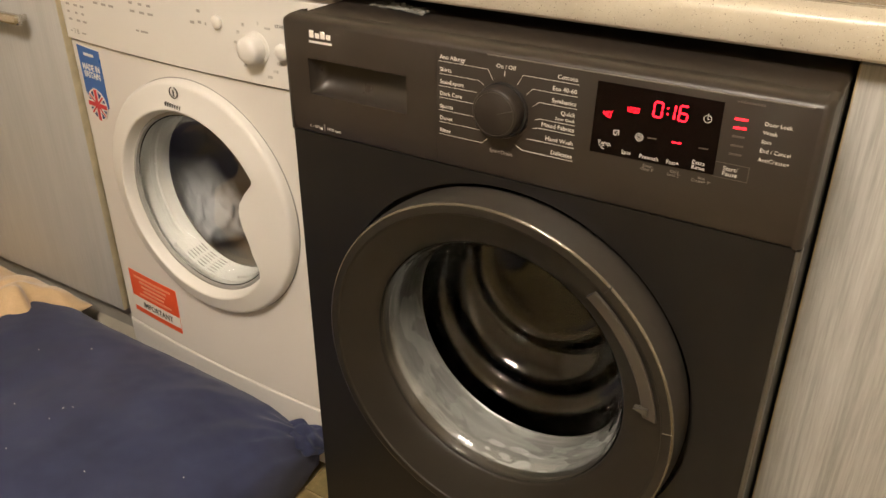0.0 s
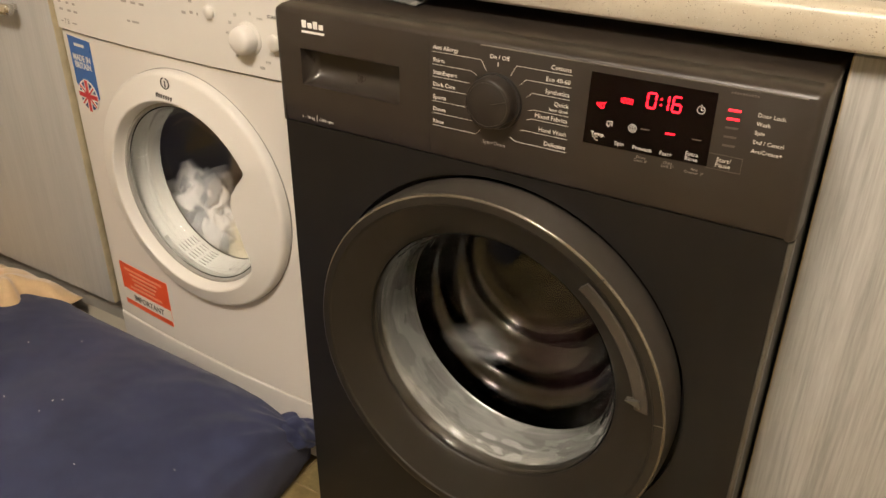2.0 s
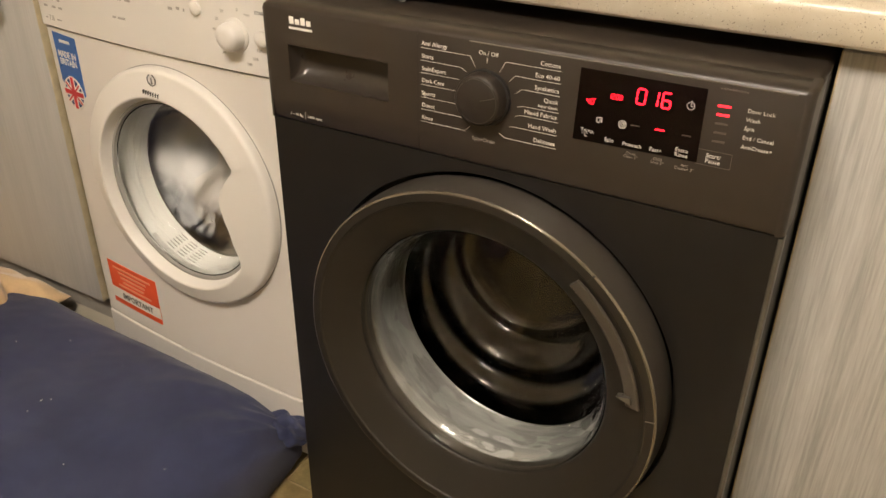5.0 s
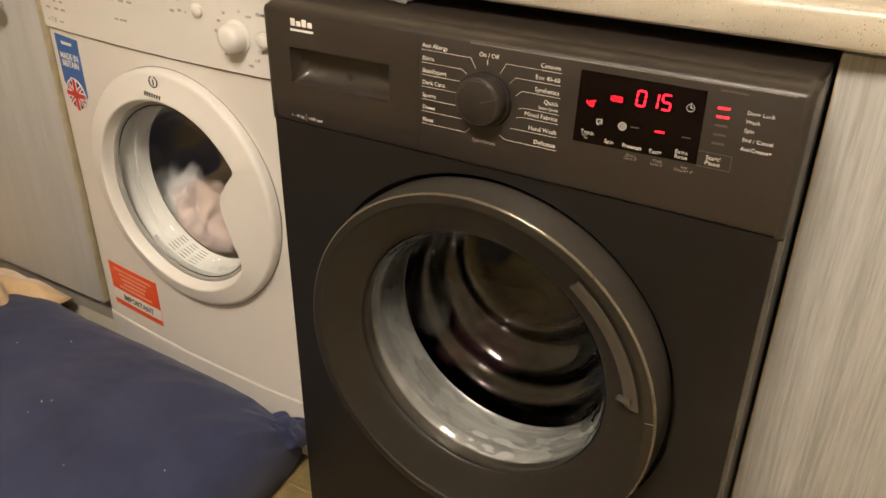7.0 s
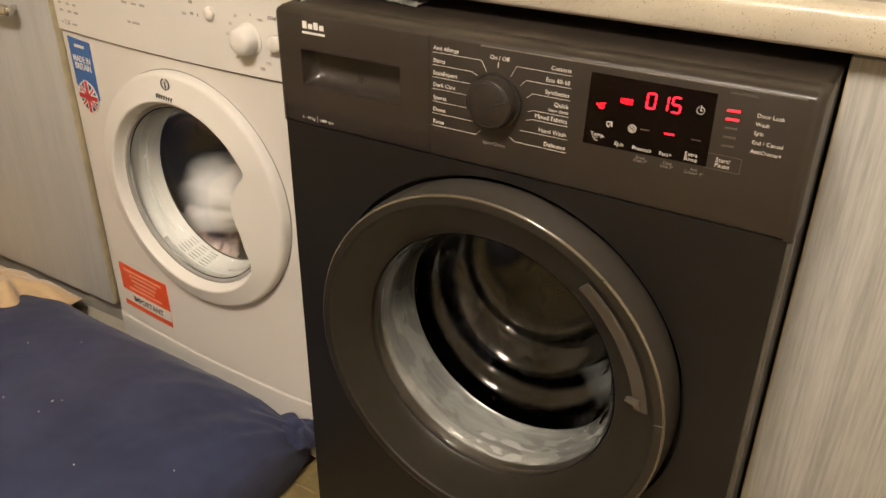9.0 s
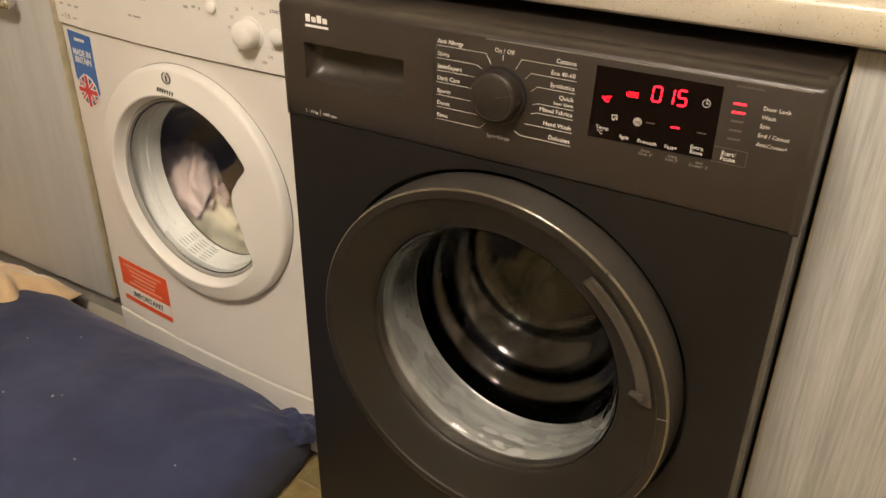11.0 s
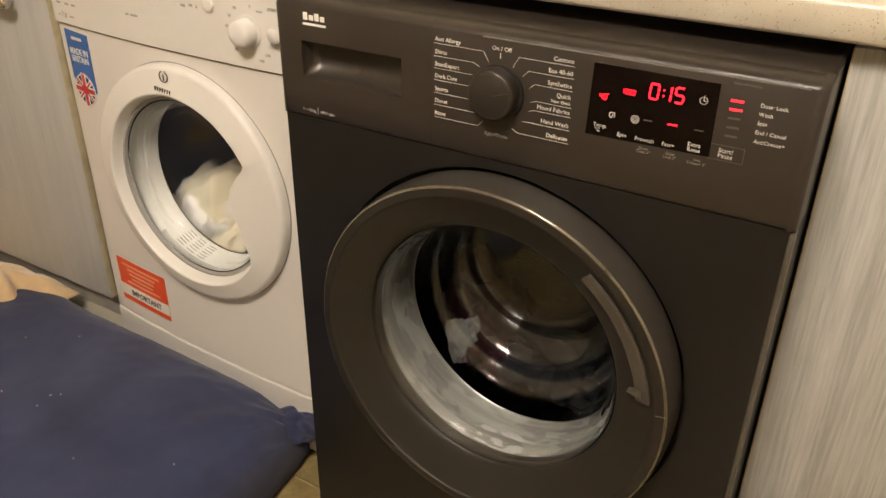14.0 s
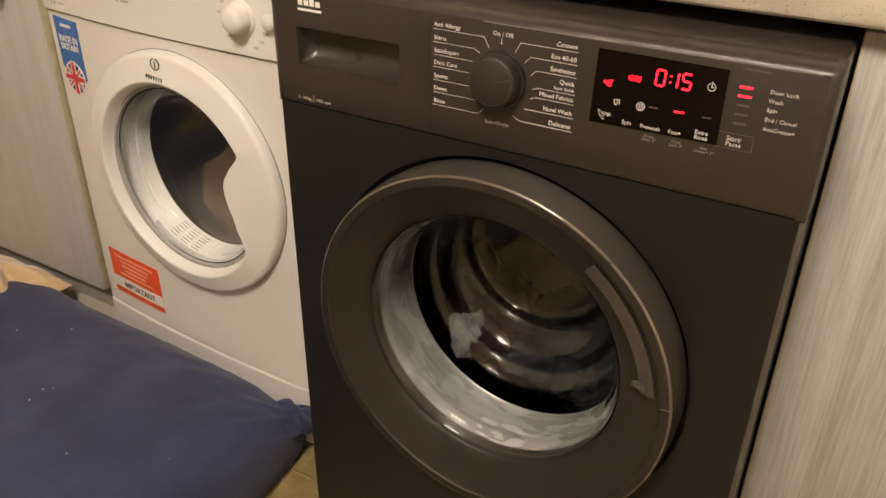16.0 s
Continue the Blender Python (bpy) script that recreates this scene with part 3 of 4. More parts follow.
stroke(ring_outline(0.5025, 0.8215, 0.0034, 26, 110, 430), 0.0006, YD, YD + 0.0004, clock)
stroke([(0.5045, 0.8215), (0.5025, 0.8213), (0.5027, 0.8262)], 0.0006, YD, YD + 0.0004, clock)
part("clock_symbol", clock, M_PRINT, disp)
bm = stroke([(0.4165, 0.7940), (0.4215, 0.7945), (0.4215, 0.7900)], 0.0007, YD, YD + 0.0004)
stroke([(0.4165, 0.7940), (0.4165, 0.7905), (0.4185, 0.7890), (0.4200, 0.7925)], 0.0007, YD, YD + 0.0004, bm)
part("tap_symbol", bm, M_PRINT, disp)
bm = bmesh.new()
for r in (0.0013, 0.0026, 0.0038):
    stroke(ring_outline(0.4420, 0.7920, r, 20, 0, 359), 0.0006, YD, YD + 0.0004, bm)
part("spiral_symbol", bm, M_PRINT, disp)
for text, x, z in (("Temp.\n °C", 0.4010, 0.7775), ("Spin", 0.4260, 0.7722), ("Prewash", 0.4440, 0.7718), ("Fast+", 0.4705, 0.7718), ("Extra\nRinse", 0.4945, 0.7768)):
    words("button_text", text, x, z, 0.0056, -0.0008, M_PRINT, disp)
for text, x, z in (("Drum\nClean 3\"", 0.4535, 0.7635), ("Child\nLock 3\"", 0.4795, 0.7635), ("Anti\nCrease+ 3\"", 0.5050, 0.7630)):
    words("button_text", text, x, z, 0.0040, YP, M_PRINT_DIM, panel, "CENTER")
part("start_frame", stroke([(0.5145, 0.7835), (0.5455, 0.7835), (0.5455, 0.7690), (0.5145, 0.7690), (0.5145, 0.7835)], 0.0004, YP, 0.001), M_UNLIT, panel)
words("button_text", "Start/\nPause", 0.5295, 0.7768, 0.0060, YP, M_PRINT, panel, "CENTER")
bars = bmesh.new()
for k in range(10):
    box(0.5255 + 0.00245 * k, 0.5271 + 0.00245 * k, YP, 0.001, 0.8410, 0.8428 if k % 3 else 0.8424, 0.0, 1, bars)
part("model_bars", bars, M_UNLIT, panel, "row of small pale bars")
for k, z in enumerate((0.8262, 0.8182, 0.8100, 0.8015, 0.7932)):
    part("status_lamp", prism([(0.5255, z - 0.0010), (0.5365, z - 0.0007), (0.5368, z + 0.0011), (0.5258, z + 0.0008)], YP, 0.001), M_REDCORE if k < 2 else M_UNLIT, panel)
for text, z in (("Door Lock", 0.8245), ("Wash", 0.8165), ("Spin", 0.8085), ("End / Cancel", 0.8000), ("AntiCrease+", 0.7915)):
    words("status_text", text, 0.5510, z, 0.0052, YP, M_PRINT, panel)

# door: outer ring, dished face, grip, glass bowl
def eccentric(profile):
    """The outer ring sits a little off the glass's axis."""
    return [(r, y, 0.004 * min(1, max(0, (r - 0.17) / 0.03)), -0.0025 * min(1, max(0, (r - 0.17) / 0.03))) for r, y in profile]


door = part("door_ring", lathe(eccentric([(0.2270, -0.0368), (0.2182, -0.0373), (0.2168, -0.0366), (0.2155, -0.0352), (0.200, -0.0268), (0.185, -0.0190), (0.174, -0.0130), (0.1700, -0.0100), (0.1682, -0.0080), (0.1678, -0.004), (0.1678, 0.012)]), WX, WZ, 128), M_DOOR, washer, "dished anthracite porthole door ring", 12)
part("door_rim", lathe(eccentric([(0.20, 0.012), (0.2310, 0.012), (0.2318, 0.0), (0.2317, -0.012), (0.2310, -0.025), (0.2296, -0.0342)]), WX, WZ, 128), M_HANDLE, door, "lighter satin rim of the door")
# thin pale band holds the highlight that runs along the rim
part("rim_edge", lathe(eccentric([(0.2296, -0.0342), (0.2292, -0.0354), (0.2284, -0.0364), (0.2270, -0.0368)]), WX, WZ, 128), M_RIM_GLINT, door, "rim edge, paler to carry the lamp's highlight")
# black ring deep in the recess, darkening the shadow gap round the door
part("door_shade", lathe([(0.256, 0.042), (0.256, 0.036), (0.225, 0.036), (0.225, 0.042)], WX + 0.004, WZ - 0.0025, 96), M_BLACK, washer)
grip = part("door_grip", lathe(eccentric([(0.193, -0.022), (0.1942, -0.0310), (0.196, -0.0330), (0.2085, -0.0365), (0.2102, -0.0362), (0.2108, -0.034), (0.206, -0.029), (0.197, -0.024)]), WX, WZ, 48, 9, 53, closed=True), M_GRIP, door, "lighter curved door grip", 25)
part("grip_end", prism([(WX + 0.1860, WZ + 0.0405), (WX + 0.2030, WZ + 0.0355), (WX + 0.2015, WZ + 0.0445)], -0.0385, -0.03), M_FOLD, grip, "pale triangular end of the grip")
part("ring_joint", lathe(eccentric([(0.2175, -0.0376), (0.2275, -0.0372), (0.2275, -0.035), (0.2175, -0.035)]), WX, WZ, 2, 6.2, 6.45, closed=True), M_GLINT_JOINT, door)
part("ring_joint", lathe(eccentric([(0.2180, -0.0376), (0.2290, -0.0368), (0.2290, -0.03), (0.2180, -0.035)]), WX, WZ, 2, 51.0, 51.4, closed=True), M_BLACK, door)
# the bowl: a straight wall, then two wave-shaped steps that climb from below to a flat window set high
# rows: height of the lowest point, depth, height of the highest point, sideways centre
BOWL = [(0.2995, -0.0050, 0.6355, 0.2965), (0.3010, -0.0066, 0.6340, 0.2965), (0.3030, -0.0050, 0.6320, 0.2965), (0.3048, -0.0005, 0.6302, 0.2965), (0.3075, 0.0045, 0.6275, 0.2965), (0.3115, 0.0095, 0.6250, 0.2965), (0.3150, 0.0145, 0.6240, 0.2965), (0.3176, 0.021, 0.6236, 0.2965), (0.3195, 0.032, 0.6233, 0.2965), (0.3210, 0.050, 0.6230, 0.2965),
        (0.3225, 0.070, 0.6226, 0.2960), (0.3242, 0.088, 0.6220, 0.2950), (0.3268, 0.0985, 0.6210, 0.2940), (0.3315, 0.1050, 0.6200, 0.2930), (0.3390, 0.1092, 0.6195, 0.2920), (0.3450, 0.1109, 0.6192, 0.2915),
        (0.3490, 0.1135, 0.6188, 0.2910), (0.3515, 0.1190, 0.6184, 0.2910), (0.3545, 0.1275, 0.6180, 0.2905), (0.3600, 0.1350, 0.6172, 0.2900), (0.3680, 0.1415, 0.6164, 0.2890), (0.3770, 0.1470, 0.6156, 0.2880), (0.3860, 0.1510, 0.6150, 0.2875),
        (0.3925, 0.1545, 0.6144, 0.2870), (0.3970, 0.1595, 0.6138, 0.2865), (0.4015, 0.1660, 0.6132, 0.2860), (0.4070, 0.1705, 0.6126, 0.2855), (0.4140, 0.1730, 0.6110, 0.2850), (0.4300, 0.1742, 0.6030, 0.2850), (0.4700, 0.1748, 0.5700, 0.2850), (0.5180, 0.1750, 0.5180, 0.2850)]


def bowl_rows(wall=0.0):
    return [(max(0.0, (hi - lo) / 2 + wall * min(1, (hi - lo) / 0.1)) if hi > lo else 0.0, y + wall, cx - WX, (hi + lo) / 2 - WZ) for lo, y, hi, cx in BOWL]


bm = lathe(bowl_rows() + bowl_rows(0.0035)[::-1], WX, WZ, 128, closed=True)
for v in bm.verts:
    # the flat window leans a little to one side
    v.co.y += 0.03 * (v.co.x - 0.285) * min(1.0, max(0.0, (v.co.y - 0.150) / 0.022))
part("door_glass", bm, M_GLASS, door, "clear stepped bowl of the door glass", 60).visible_shadow = False
part("gasket", lathe([(0.22, 0.0125), (0.18, 0.012), (0.1745, 0.013), (0.1725, 0.024), (0.1715, 0.040), (0.1735, 0.048), (0.1722, 0.055), (0.1712, 0.068), (0.1728, 0.076), (0.1705, 0.083), (0.1700, 0.090), (0.1770, 0.095)], WX, WZ, 96), M_GASKET, washer, "wet grey rubber door gasket")
part("mouth_ring", lathe([(0.1750, 0.0895), (0.1698, 0.0893), (0.1685, 0.0908), (0.1698, 0.0925), (0.1750, 0.0935)], WX, WZ, 96), M_MOUTH, washer, "steel ring round the drum mouth")
# suds lying along the bottom of the gasket
suds = bmesh.new()
rnd = random.Random(11)
for k in range(18):
    a = radians(rnd.gauss(276, 9))
    y = rnd.uniform(0.018, 0.050)
    r = rnd.uniform(0.003, 0.007)
    m = Matrix.Translation((WX + 0.1722 * math.cos(a), y, WZ + 0.1722 * math.sin(a))) @ Matrix.Rotation(radians(270) - a, 4, "Y") @ Matrix.Diagonal((2.6, rnd.uniform(0.5, 1.0), 0.09, 1))
    bmesh.ops.create_icosphere(suds, subdivisions=2, radius=r, matrix=m)
part("suds", suds, M_SUDS, washer, "thin white suds in the gasket")["kind"] = "stuff"

# drum, which turns
DRUM_Y = 0.08
drum = thing("washer_drum", (WX, DRUM_Y, WZ), "perforated steel washing machine drum", "drum")
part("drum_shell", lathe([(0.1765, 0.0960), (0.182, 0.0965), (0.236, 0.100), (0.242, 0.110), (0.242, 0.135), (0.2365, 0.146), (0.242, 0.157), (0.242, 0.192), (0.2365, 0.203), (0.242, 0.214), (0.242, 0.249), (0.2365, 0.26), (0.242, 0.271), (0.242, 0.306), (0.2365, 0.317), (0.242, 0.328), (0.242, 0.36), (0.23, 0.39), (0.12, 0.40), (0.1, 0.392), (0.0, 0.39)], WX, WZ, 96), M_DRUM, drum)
for k in range(3):
    bm = bmesh.new()
    sec = [(-0.035, 0.242), (-0.018, 0.215), (-0.008, 0.192), (0.008, 0.192), (0.018, 0.215), (0.035, 0.242)]
    a = [bm.verts.new((x, 0.15, -z)) for x, z in sec]
    b = [bm.verts.new((x * 0.9, 0.37, -z)) for x, z in sec]
    for i in range(5):
        bm.faces.new((a[i], a[i + 1], b[i + 1], b[i]))
    bm.faces.new(a), bm.faces.new(b[::-1])
    bm.transform(Matrix.Translation((WX, 0, WZ)) @ Matrix.Rotation(radians(120 * k + 20), 4, "Y"))
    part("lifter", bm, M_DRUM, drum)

# ---- tumble dryer ----
# its front bows outward and stands slightly turned
DL, DR = -0.622, -0.018


def front_y(x):
    s = (x - DL) / (DR - DL)
    return 0.136 - 0.02 * s - 0.056 * s * (1 - s)


def bowed(x0, x1, z0, z1, lift0, lift1, n=24, edge=0.0, back=None):
    """A slab that follows the dryer's bowed front, from lift0 (front) to lift1 behind it; edge: rounding of the outer upright ends."""
    bm = bmesh.new()
    cols = []
    ts = sorted(set([i / n for i in range(n + 1)] + [0.002, 0.005, 0.009, 0.015, 0.022, 0.978, 0.985, 0.991, 0.995, 0.998]))
    for i in ts:
        x = x0 + (x1 - x0) * i
        d = min(x - DL, DR - x)
        rnd = 0.0
        if edge and d < edge:
            rnd = edge - math.sqrt(max(0, edge * edge - (edge - d) ** 2))
        yf, yb = front_y(x) + lift0 + rnd, (front_y(x) + lift1 if back is None else back)
        cols.append([bm.verts.new(p) for p in ((x, yf + 0.0015, z0), (x, yf, z0 + 0.0015), (x, yf, z1 - 0.0015), (x, yf + 0.0015, z1), (x, yb, z1), (x, yb, z0))])
    for a, b in zip(cols, cols[1:]):
        for i in range(6):
            j = (i + 1) % 6
            bm.faces.new((a[i], b[i], b[j], a[j]))
    bm.faces.new(cols[0]), bm.faces.new(cols[-1][::-1])
    return bm


def bowed_hole(z0, z1, cx, cz, r, lift, seg=96):
    bm = plate_round_hole(DL, DR, z0, z1, 0.0, 0.012, cx, cz, r, seg)
    # finer columns so that the sheet can bow
    for x in [DL + (DR - DL) * k / 24 for k in range(1, 24)] + [DL + 0.001, DL + 0.003, DL + 0.006, DR - 0.001, DR - 0.003, DR - 0.006]:
        g = list(bm.verts) + list(bm.edges) + list(bm.faces)
        bmesh.ops.bisect_plane(bm, geom=g, plane_co=(x, 0, 0), plane_no=(1, 0, 0))
    for v in bm.verts:
        d = min(v.co.x - DL, DR - v.co.x)
        rnd = 0.006 - math.sqrt(max(0, 0.006 ** 2 - (0.006 - d) ** 2)) if d < 0.006 else 0.0
        v.co.y += front_y(v.co.x) + lift + rnd
    return bm


TX, TZ, TR = -0.313, 0.492, 0.2045
dryer = thing("tumble_dryer", ((DL + DR) / 2, 0.4, 0), "white tumble dryer with a round porthole, tumbling laundry", "tumble dryer")
part("front_panel", bowed_hole(0.142, 0.713, TX, TZ, 0.19, 0.0), M_WHITE, dryer)
part("kick_panel", bowed(DL, DR, 0.018, 0.139, -0.002, 0.015, 24, 0.006), M_WHITE, dryer)
cp = part("control_panel", bowed(DL - 0.003, DR, 0.7165, 0.842, -0.006, 0.03, 24, 0.008), M_WHITEP, dryer, "white plastic control panel")
part("seam_trim", bowed(DL + 0.004, DR - 0.004, 0.7125, 0.717, 0.003, 0.02), M_SEAL_SHADE, dryer)
part("side_panel", box(DL, DL + 0.004, 0.143, 0.66, 0.018, 0.838, 0.001), M_WHITE, dryer)
part("side_panel", box(DR - 0.004, DR, 0.127, 0.66, 0.018, 0.838, 0.001), M_WHITE, dryer)
part("top_panel", bowed(DL, DR, 0.838, 0.853, 0.004, 0.5, 24, 0.01, back=0.67), M_WHITEP, dryer)
part("back_panel", box(DL, DR, 0.655, 0.66, 0.018, 0.838), M_WHITE, dryer)
for fx in (DL + 0.06, DR - 0.06):
    for fy in (0.2, 0.6):
        part("foot", box(fx - 0.02, fx + 0.02, fy - 0.02, fy + 0.02, 0, 0.019, 0.004), M_BLACK, dryer)

# door ring with the grip lobe cut across its opening
RY = front_y(TX)
PX, PZ = TX, TZ - 0.004  # centre of the porthole
LOBE = ((-60.0, 0.18), (-38.0, 0.170), (-32.8, 0.1606), (-26.0, 0.137), (-11.7, 0.1134), (-3.0, 0.1065), (5.4, 0.1055), (12.9, 0.112), (20.4, 0.132), (25.6, 0.160), (27.0, 0.18))
LOBE = [(math.degrees(math.atan2(0.499 - PZ + r * math.sin(radians(a)), r * math.cos(radians(a)))), math.hypot(r * math.cos(radians(a)), 0.499 - PZ + r * math.sin(radians(a)))) for a, r in LOBE]


def opening(r, grow=0.0):
    """Outline of the porthole opening: a circle with a grip lobe reaching in from one side."""
    pts = []
    n = 180
    for i in range(n):
        a = 360.0 * i / n
        aa = a if a < 180 else a - 360
        rr = r
        for (aa0, r0), (aa1, r1) in zip(LOBE, LOBE[1:]):
            if aa0 <= aa < aa1:
                rr = min(r, r0 + (r1 - r0) * (aa - aa0) / (aa1 - aa0) - grow)
        pts.append((PX + rr * math.cos(radians(a)), PZ + rr * math.sin(radians(a))))
    return pts


def door_ring():
    bm = bmesh.new()
    n = 180
    out = [(TX + math.cos(2 * math.pi * i / n), TZ + math.sin(2 * math.pi * i / n)) for i in range(n)]
    circ = lambda r, y: [bm.verts.new((TX + (x - TX) * r, y, TZ + (z - TZ) * r)) for x, z in out]
    hole = lambda r, y, g=0.0: [bm.verts.new((x, y, z)) for x, z in opening(r, g)]
    rows = [circ(TR, RY + 0.006), circ(TR, RY - 0.010), circ(TR - 0.001, RY - 0.014), circ(TR - 0.0035, RY - 0.0172), circ(TR - 0.007, RY - 0.0188), circ(TR - 0.008, RY - 0.0190),
            hole(0.1675, RY - 0.0292, -0.003), hole(0.1665, RY - 0.0294, -0.003), hole(0.1642, RY - 0.0285, -0.0015), hole(0.1625, RY - 0.026, 0), hole(0.159, RY - 0.016), hole(0.156, RY - 0.008), hole(0.152, RY - 0.004)]
    for ra, rb in zip(rows, rows[1:]):
        for i in range(n):
            j = (i + 1) % n
            bm.faces.new((ra[i], ra[j], rb[j], rb[i]))
    return bm


# thin grey ring painted in as the contact shadow of the door ring
part("door_shade", lathe([(TR - 0.002, RY + 0.01), (TR + 0.0012, RY + 0.01), (TR + 0.0012, RY - 0.002), (TR - 0.002, RY - 0.002)], TX, TZ, 120), M_SEAL_SHADE, dryer)
dring = part("door_ring", door_ring(), M_WHITEP, dryer, "white ring door with a moulded grip", 30)
part("door_seal", lathe([(0.1570, RY - 0.011), (0.1525, RY - 0.011), (0.1508, RY - 0.006), (0.154, RY - 0.001), (0.1570, RY - 0.001)], PX, PZ, 96, closed=True), M_SEAL_SHADE, dring)
part("door_glass", lathe([(0.153, RY - 0.007), (0.149, RY - 0.006), (0.144, RY + 0.012), (0.138, RY + 0.030), (0.131, RY + 0.038), (0.12, RY + 0.041), (0.08, RY + 0.046), (0.0, RY + 0.049), (0.0, RY + 0.052), (0.08, RY + 0.049), (0.12, RY + 0.044), (0.133, RY + 0.041), (0.141, RY + 0.031), (0.147, RY + 0.013), (0.1515, RY - 0.002)], PX, PZ, 96, closed=True), M_GLASS, dring, "clear bowl glass").visible_shadow = False
part("drum_mouth", lathe([(0.19, RY + 0.004), (0.172, RY + 0.006), (0.164, RY + 0.022), (0.161, RY + 0.024), (0.159, RY + 0.034), (0.156, RY + 0.036), (0.152, RY + 0.052), (0.150, RY + 0.060), (0.18, RY + 0.066)], PX, PZ, 96), M_GREYPL, dryer, "pale plastic drum mouth")
# lint filter with its rows of slots under the glass
filt = part("lint_filter", lathe([(0.164, RY + 0.008), (0.1535, RY + 0.010), (0.1455, RY + 0.052), (0.160, RY + 0.054)], PX, PZ, 24, 226, 312, closed=True), M_GREYPL, dryer, "pale lint filter with slotted grille")
for k in range(8):
    a = 227 + k * 9.5
    for j in range(6 if k in (1, 2, 3) else 0):
        r0 = 0.1528 - 0.0012 * j
        part("filter_slot", lathe([(r0, RY + 0.014 + 0.0062 * j), (r0 - 0.0022, RY + 0.014 + 0.0062 * j), (r0 - 0.0022, RY + 0.0150 + 0.0062 * j), (r0, RY + 0.0150 + 0.0062 * j)], PX, PZ, 3, a, a + 6.5, closed=True), M_SEAL_SHADE, filt)
part("filter_grip", lathe([(0.1535, RY + 0.018), (0.147, RY + 0.020), (0.143, RY + 0.040), (0.150, RY + 0.042)], PX, PZ, 8, 282, 304, closed=True), M_GREYPL, filt, "greyish recessed finger grip")

ddrum = thing("dryer_drum", (TX, RY + 0.07, TZ), "dull steel tumble dryer drum", "drum")
M_DDRUM = surface("dryer_drum_steel", (0.22, 0.20, 0.173), 0.36, 0.3, 0.12, 9, 300, 0.1)
part("drum_shell", lathe([(0.152, RY + 0.062), (0.17, RY + 0.068), (0.265, RY + 0.078), (0.272, RY + 0.10), (0.272, RY + 0.45), (0.26, RY + 0.47), (0.0, RY + 0.47)], TX, TZ, 96), M_DDRUM, ddrum)
for k in range(3):
    bm = bmesh.new()
    sec = [(-0.04, 0.272), (-0.015, 0.225), (0.0, 0.215), (0.015, 0.225), (0.04, 0.272)]
    a = [bm.verts.new((x, RY + 0.14, -z)) for x, z in sec]
    b = [bm.verts.new((x, RY + 0.44, -z)) for x, z in sec]
    for i in range(4):
        bm.faces.new((a[i], a[i + 1], b[i + 1], b[i]))
    bm.faces.new(a), bm.faces.new(b[::-1])
    bm.transform(Matrix.Translation((TX, 0, TZ)) @ Matrix.Rotation(radians(120 * k), 4, "Y"))
    part("lifter", bm, M_DDRUM, ddrum)


def on_front(bm, lift):
    """Lay something built round y = 0 onto the dryer's bowed front."""
    xs = [v.co.x for v in bm.verts]
    x = math.ceil(min(xs) / 0.012) * 0.012
    while x < max(xs):
        bmesh.ops.bisect_plane(bm, geom=list(bm.verts) + list(bm.edges) + list(bm.faces), plane_co=(x, 0, 0), plane_no=(1, 0, 0))
        x += 0.012
    for v in bm.verts:
        v.co.y += front_y(v.co.x) + lift
    return bm


def words_bowed(name, body, x, z, size, material, parent, lift, align="LEFT", widen=1.0, bold=0.0):
    ob = words(name, body, x, z, size, 0.0, material, parent, align, 0, widen, bold)
    o = ORIGIN[ob]
    for v in ob.data.vertices:
        v.co.y += front_y(v.co.x + o.x) + lift
    return ob


# dryer dial, button and small printing
KX, KZ = -0.150, 0.769
ky = front_y(KX) - 0.006
part("dial", lathe([(0.0235, ky), (0.0235, ky - 0.0012), (0.0195, ky - 0.003), (0.0195, ky - 0.014), (0.0185, ky - 0.019), (0.0155, ky - 0.0228), (0.009, ky - 0.0248), (0.0, ky - 0.0254)], KX, KZ, 64), M_WHITEP, cp, "round white timer dial")
bx = -0.220
by = front_y(bx) - 0.006
part("button", lathe([(0.0095, by), (0.0095, by - 0.004), (0.007, by - 0.0062), (0.0, by - 0.008)], bx, 0.797, 32), M_WHITEP, cp, "round white push button")
part("button", lathe([(0.011, by - 0.003), (0.011, by - 0.008), (0.008, by - 0.0105), (0.0, by - 0.011)], -0.098, 0.772, 32), M_WHITEP, cp, "round white push button")
for text, ang, r in (("0", 78, 0.036), ("max", 52, 0.039), ("20", 125, 0.037), ("30", 150, 0.037), ("40", 175, 0.039), ("50", 205, 0.037), ("60", 228, 0.037), ("100", -62, 0.043), ("110", -42, 0.043), ("120", -22, 0.043)):
    words_bowed("dial_text", text, KX + r * math.cos(radians(ang)), KZ + r * math.sin(radians(ang)) - 0.002, 0.0064, M_GREYP, cp, -0.0066, "CENTER")
words_bowed("dial_text", "START", -0.112, 0.802, 0.0065, M_DARKP, cp, -0.0066)
words_bowed("capacity_text", "7.8", -0.590, 0.728, 0.013, M_GREYP, cp, -0.0066)
for bx0, bx1 in ((-0.600, -0.594), (-0.566, -0.554)):
    part("print_bar", on_front(box(bx0, bx1, -0.0004, 0.001, 0.7305, 0.7325), -0.0064), M_GREYP, cp)
for cx0 in (-0.598, -0.574, -0.555):
    for k in range(5):
        part("print_bar", on_front(box(cx0, cx0 + 0.010 - 0.003 * (k % 2), -0.0004, 0.001, 0.750 + 0.0125 * k, 0.7535 + 0.0125 * k), -0.0064), M_GREYP, cp)
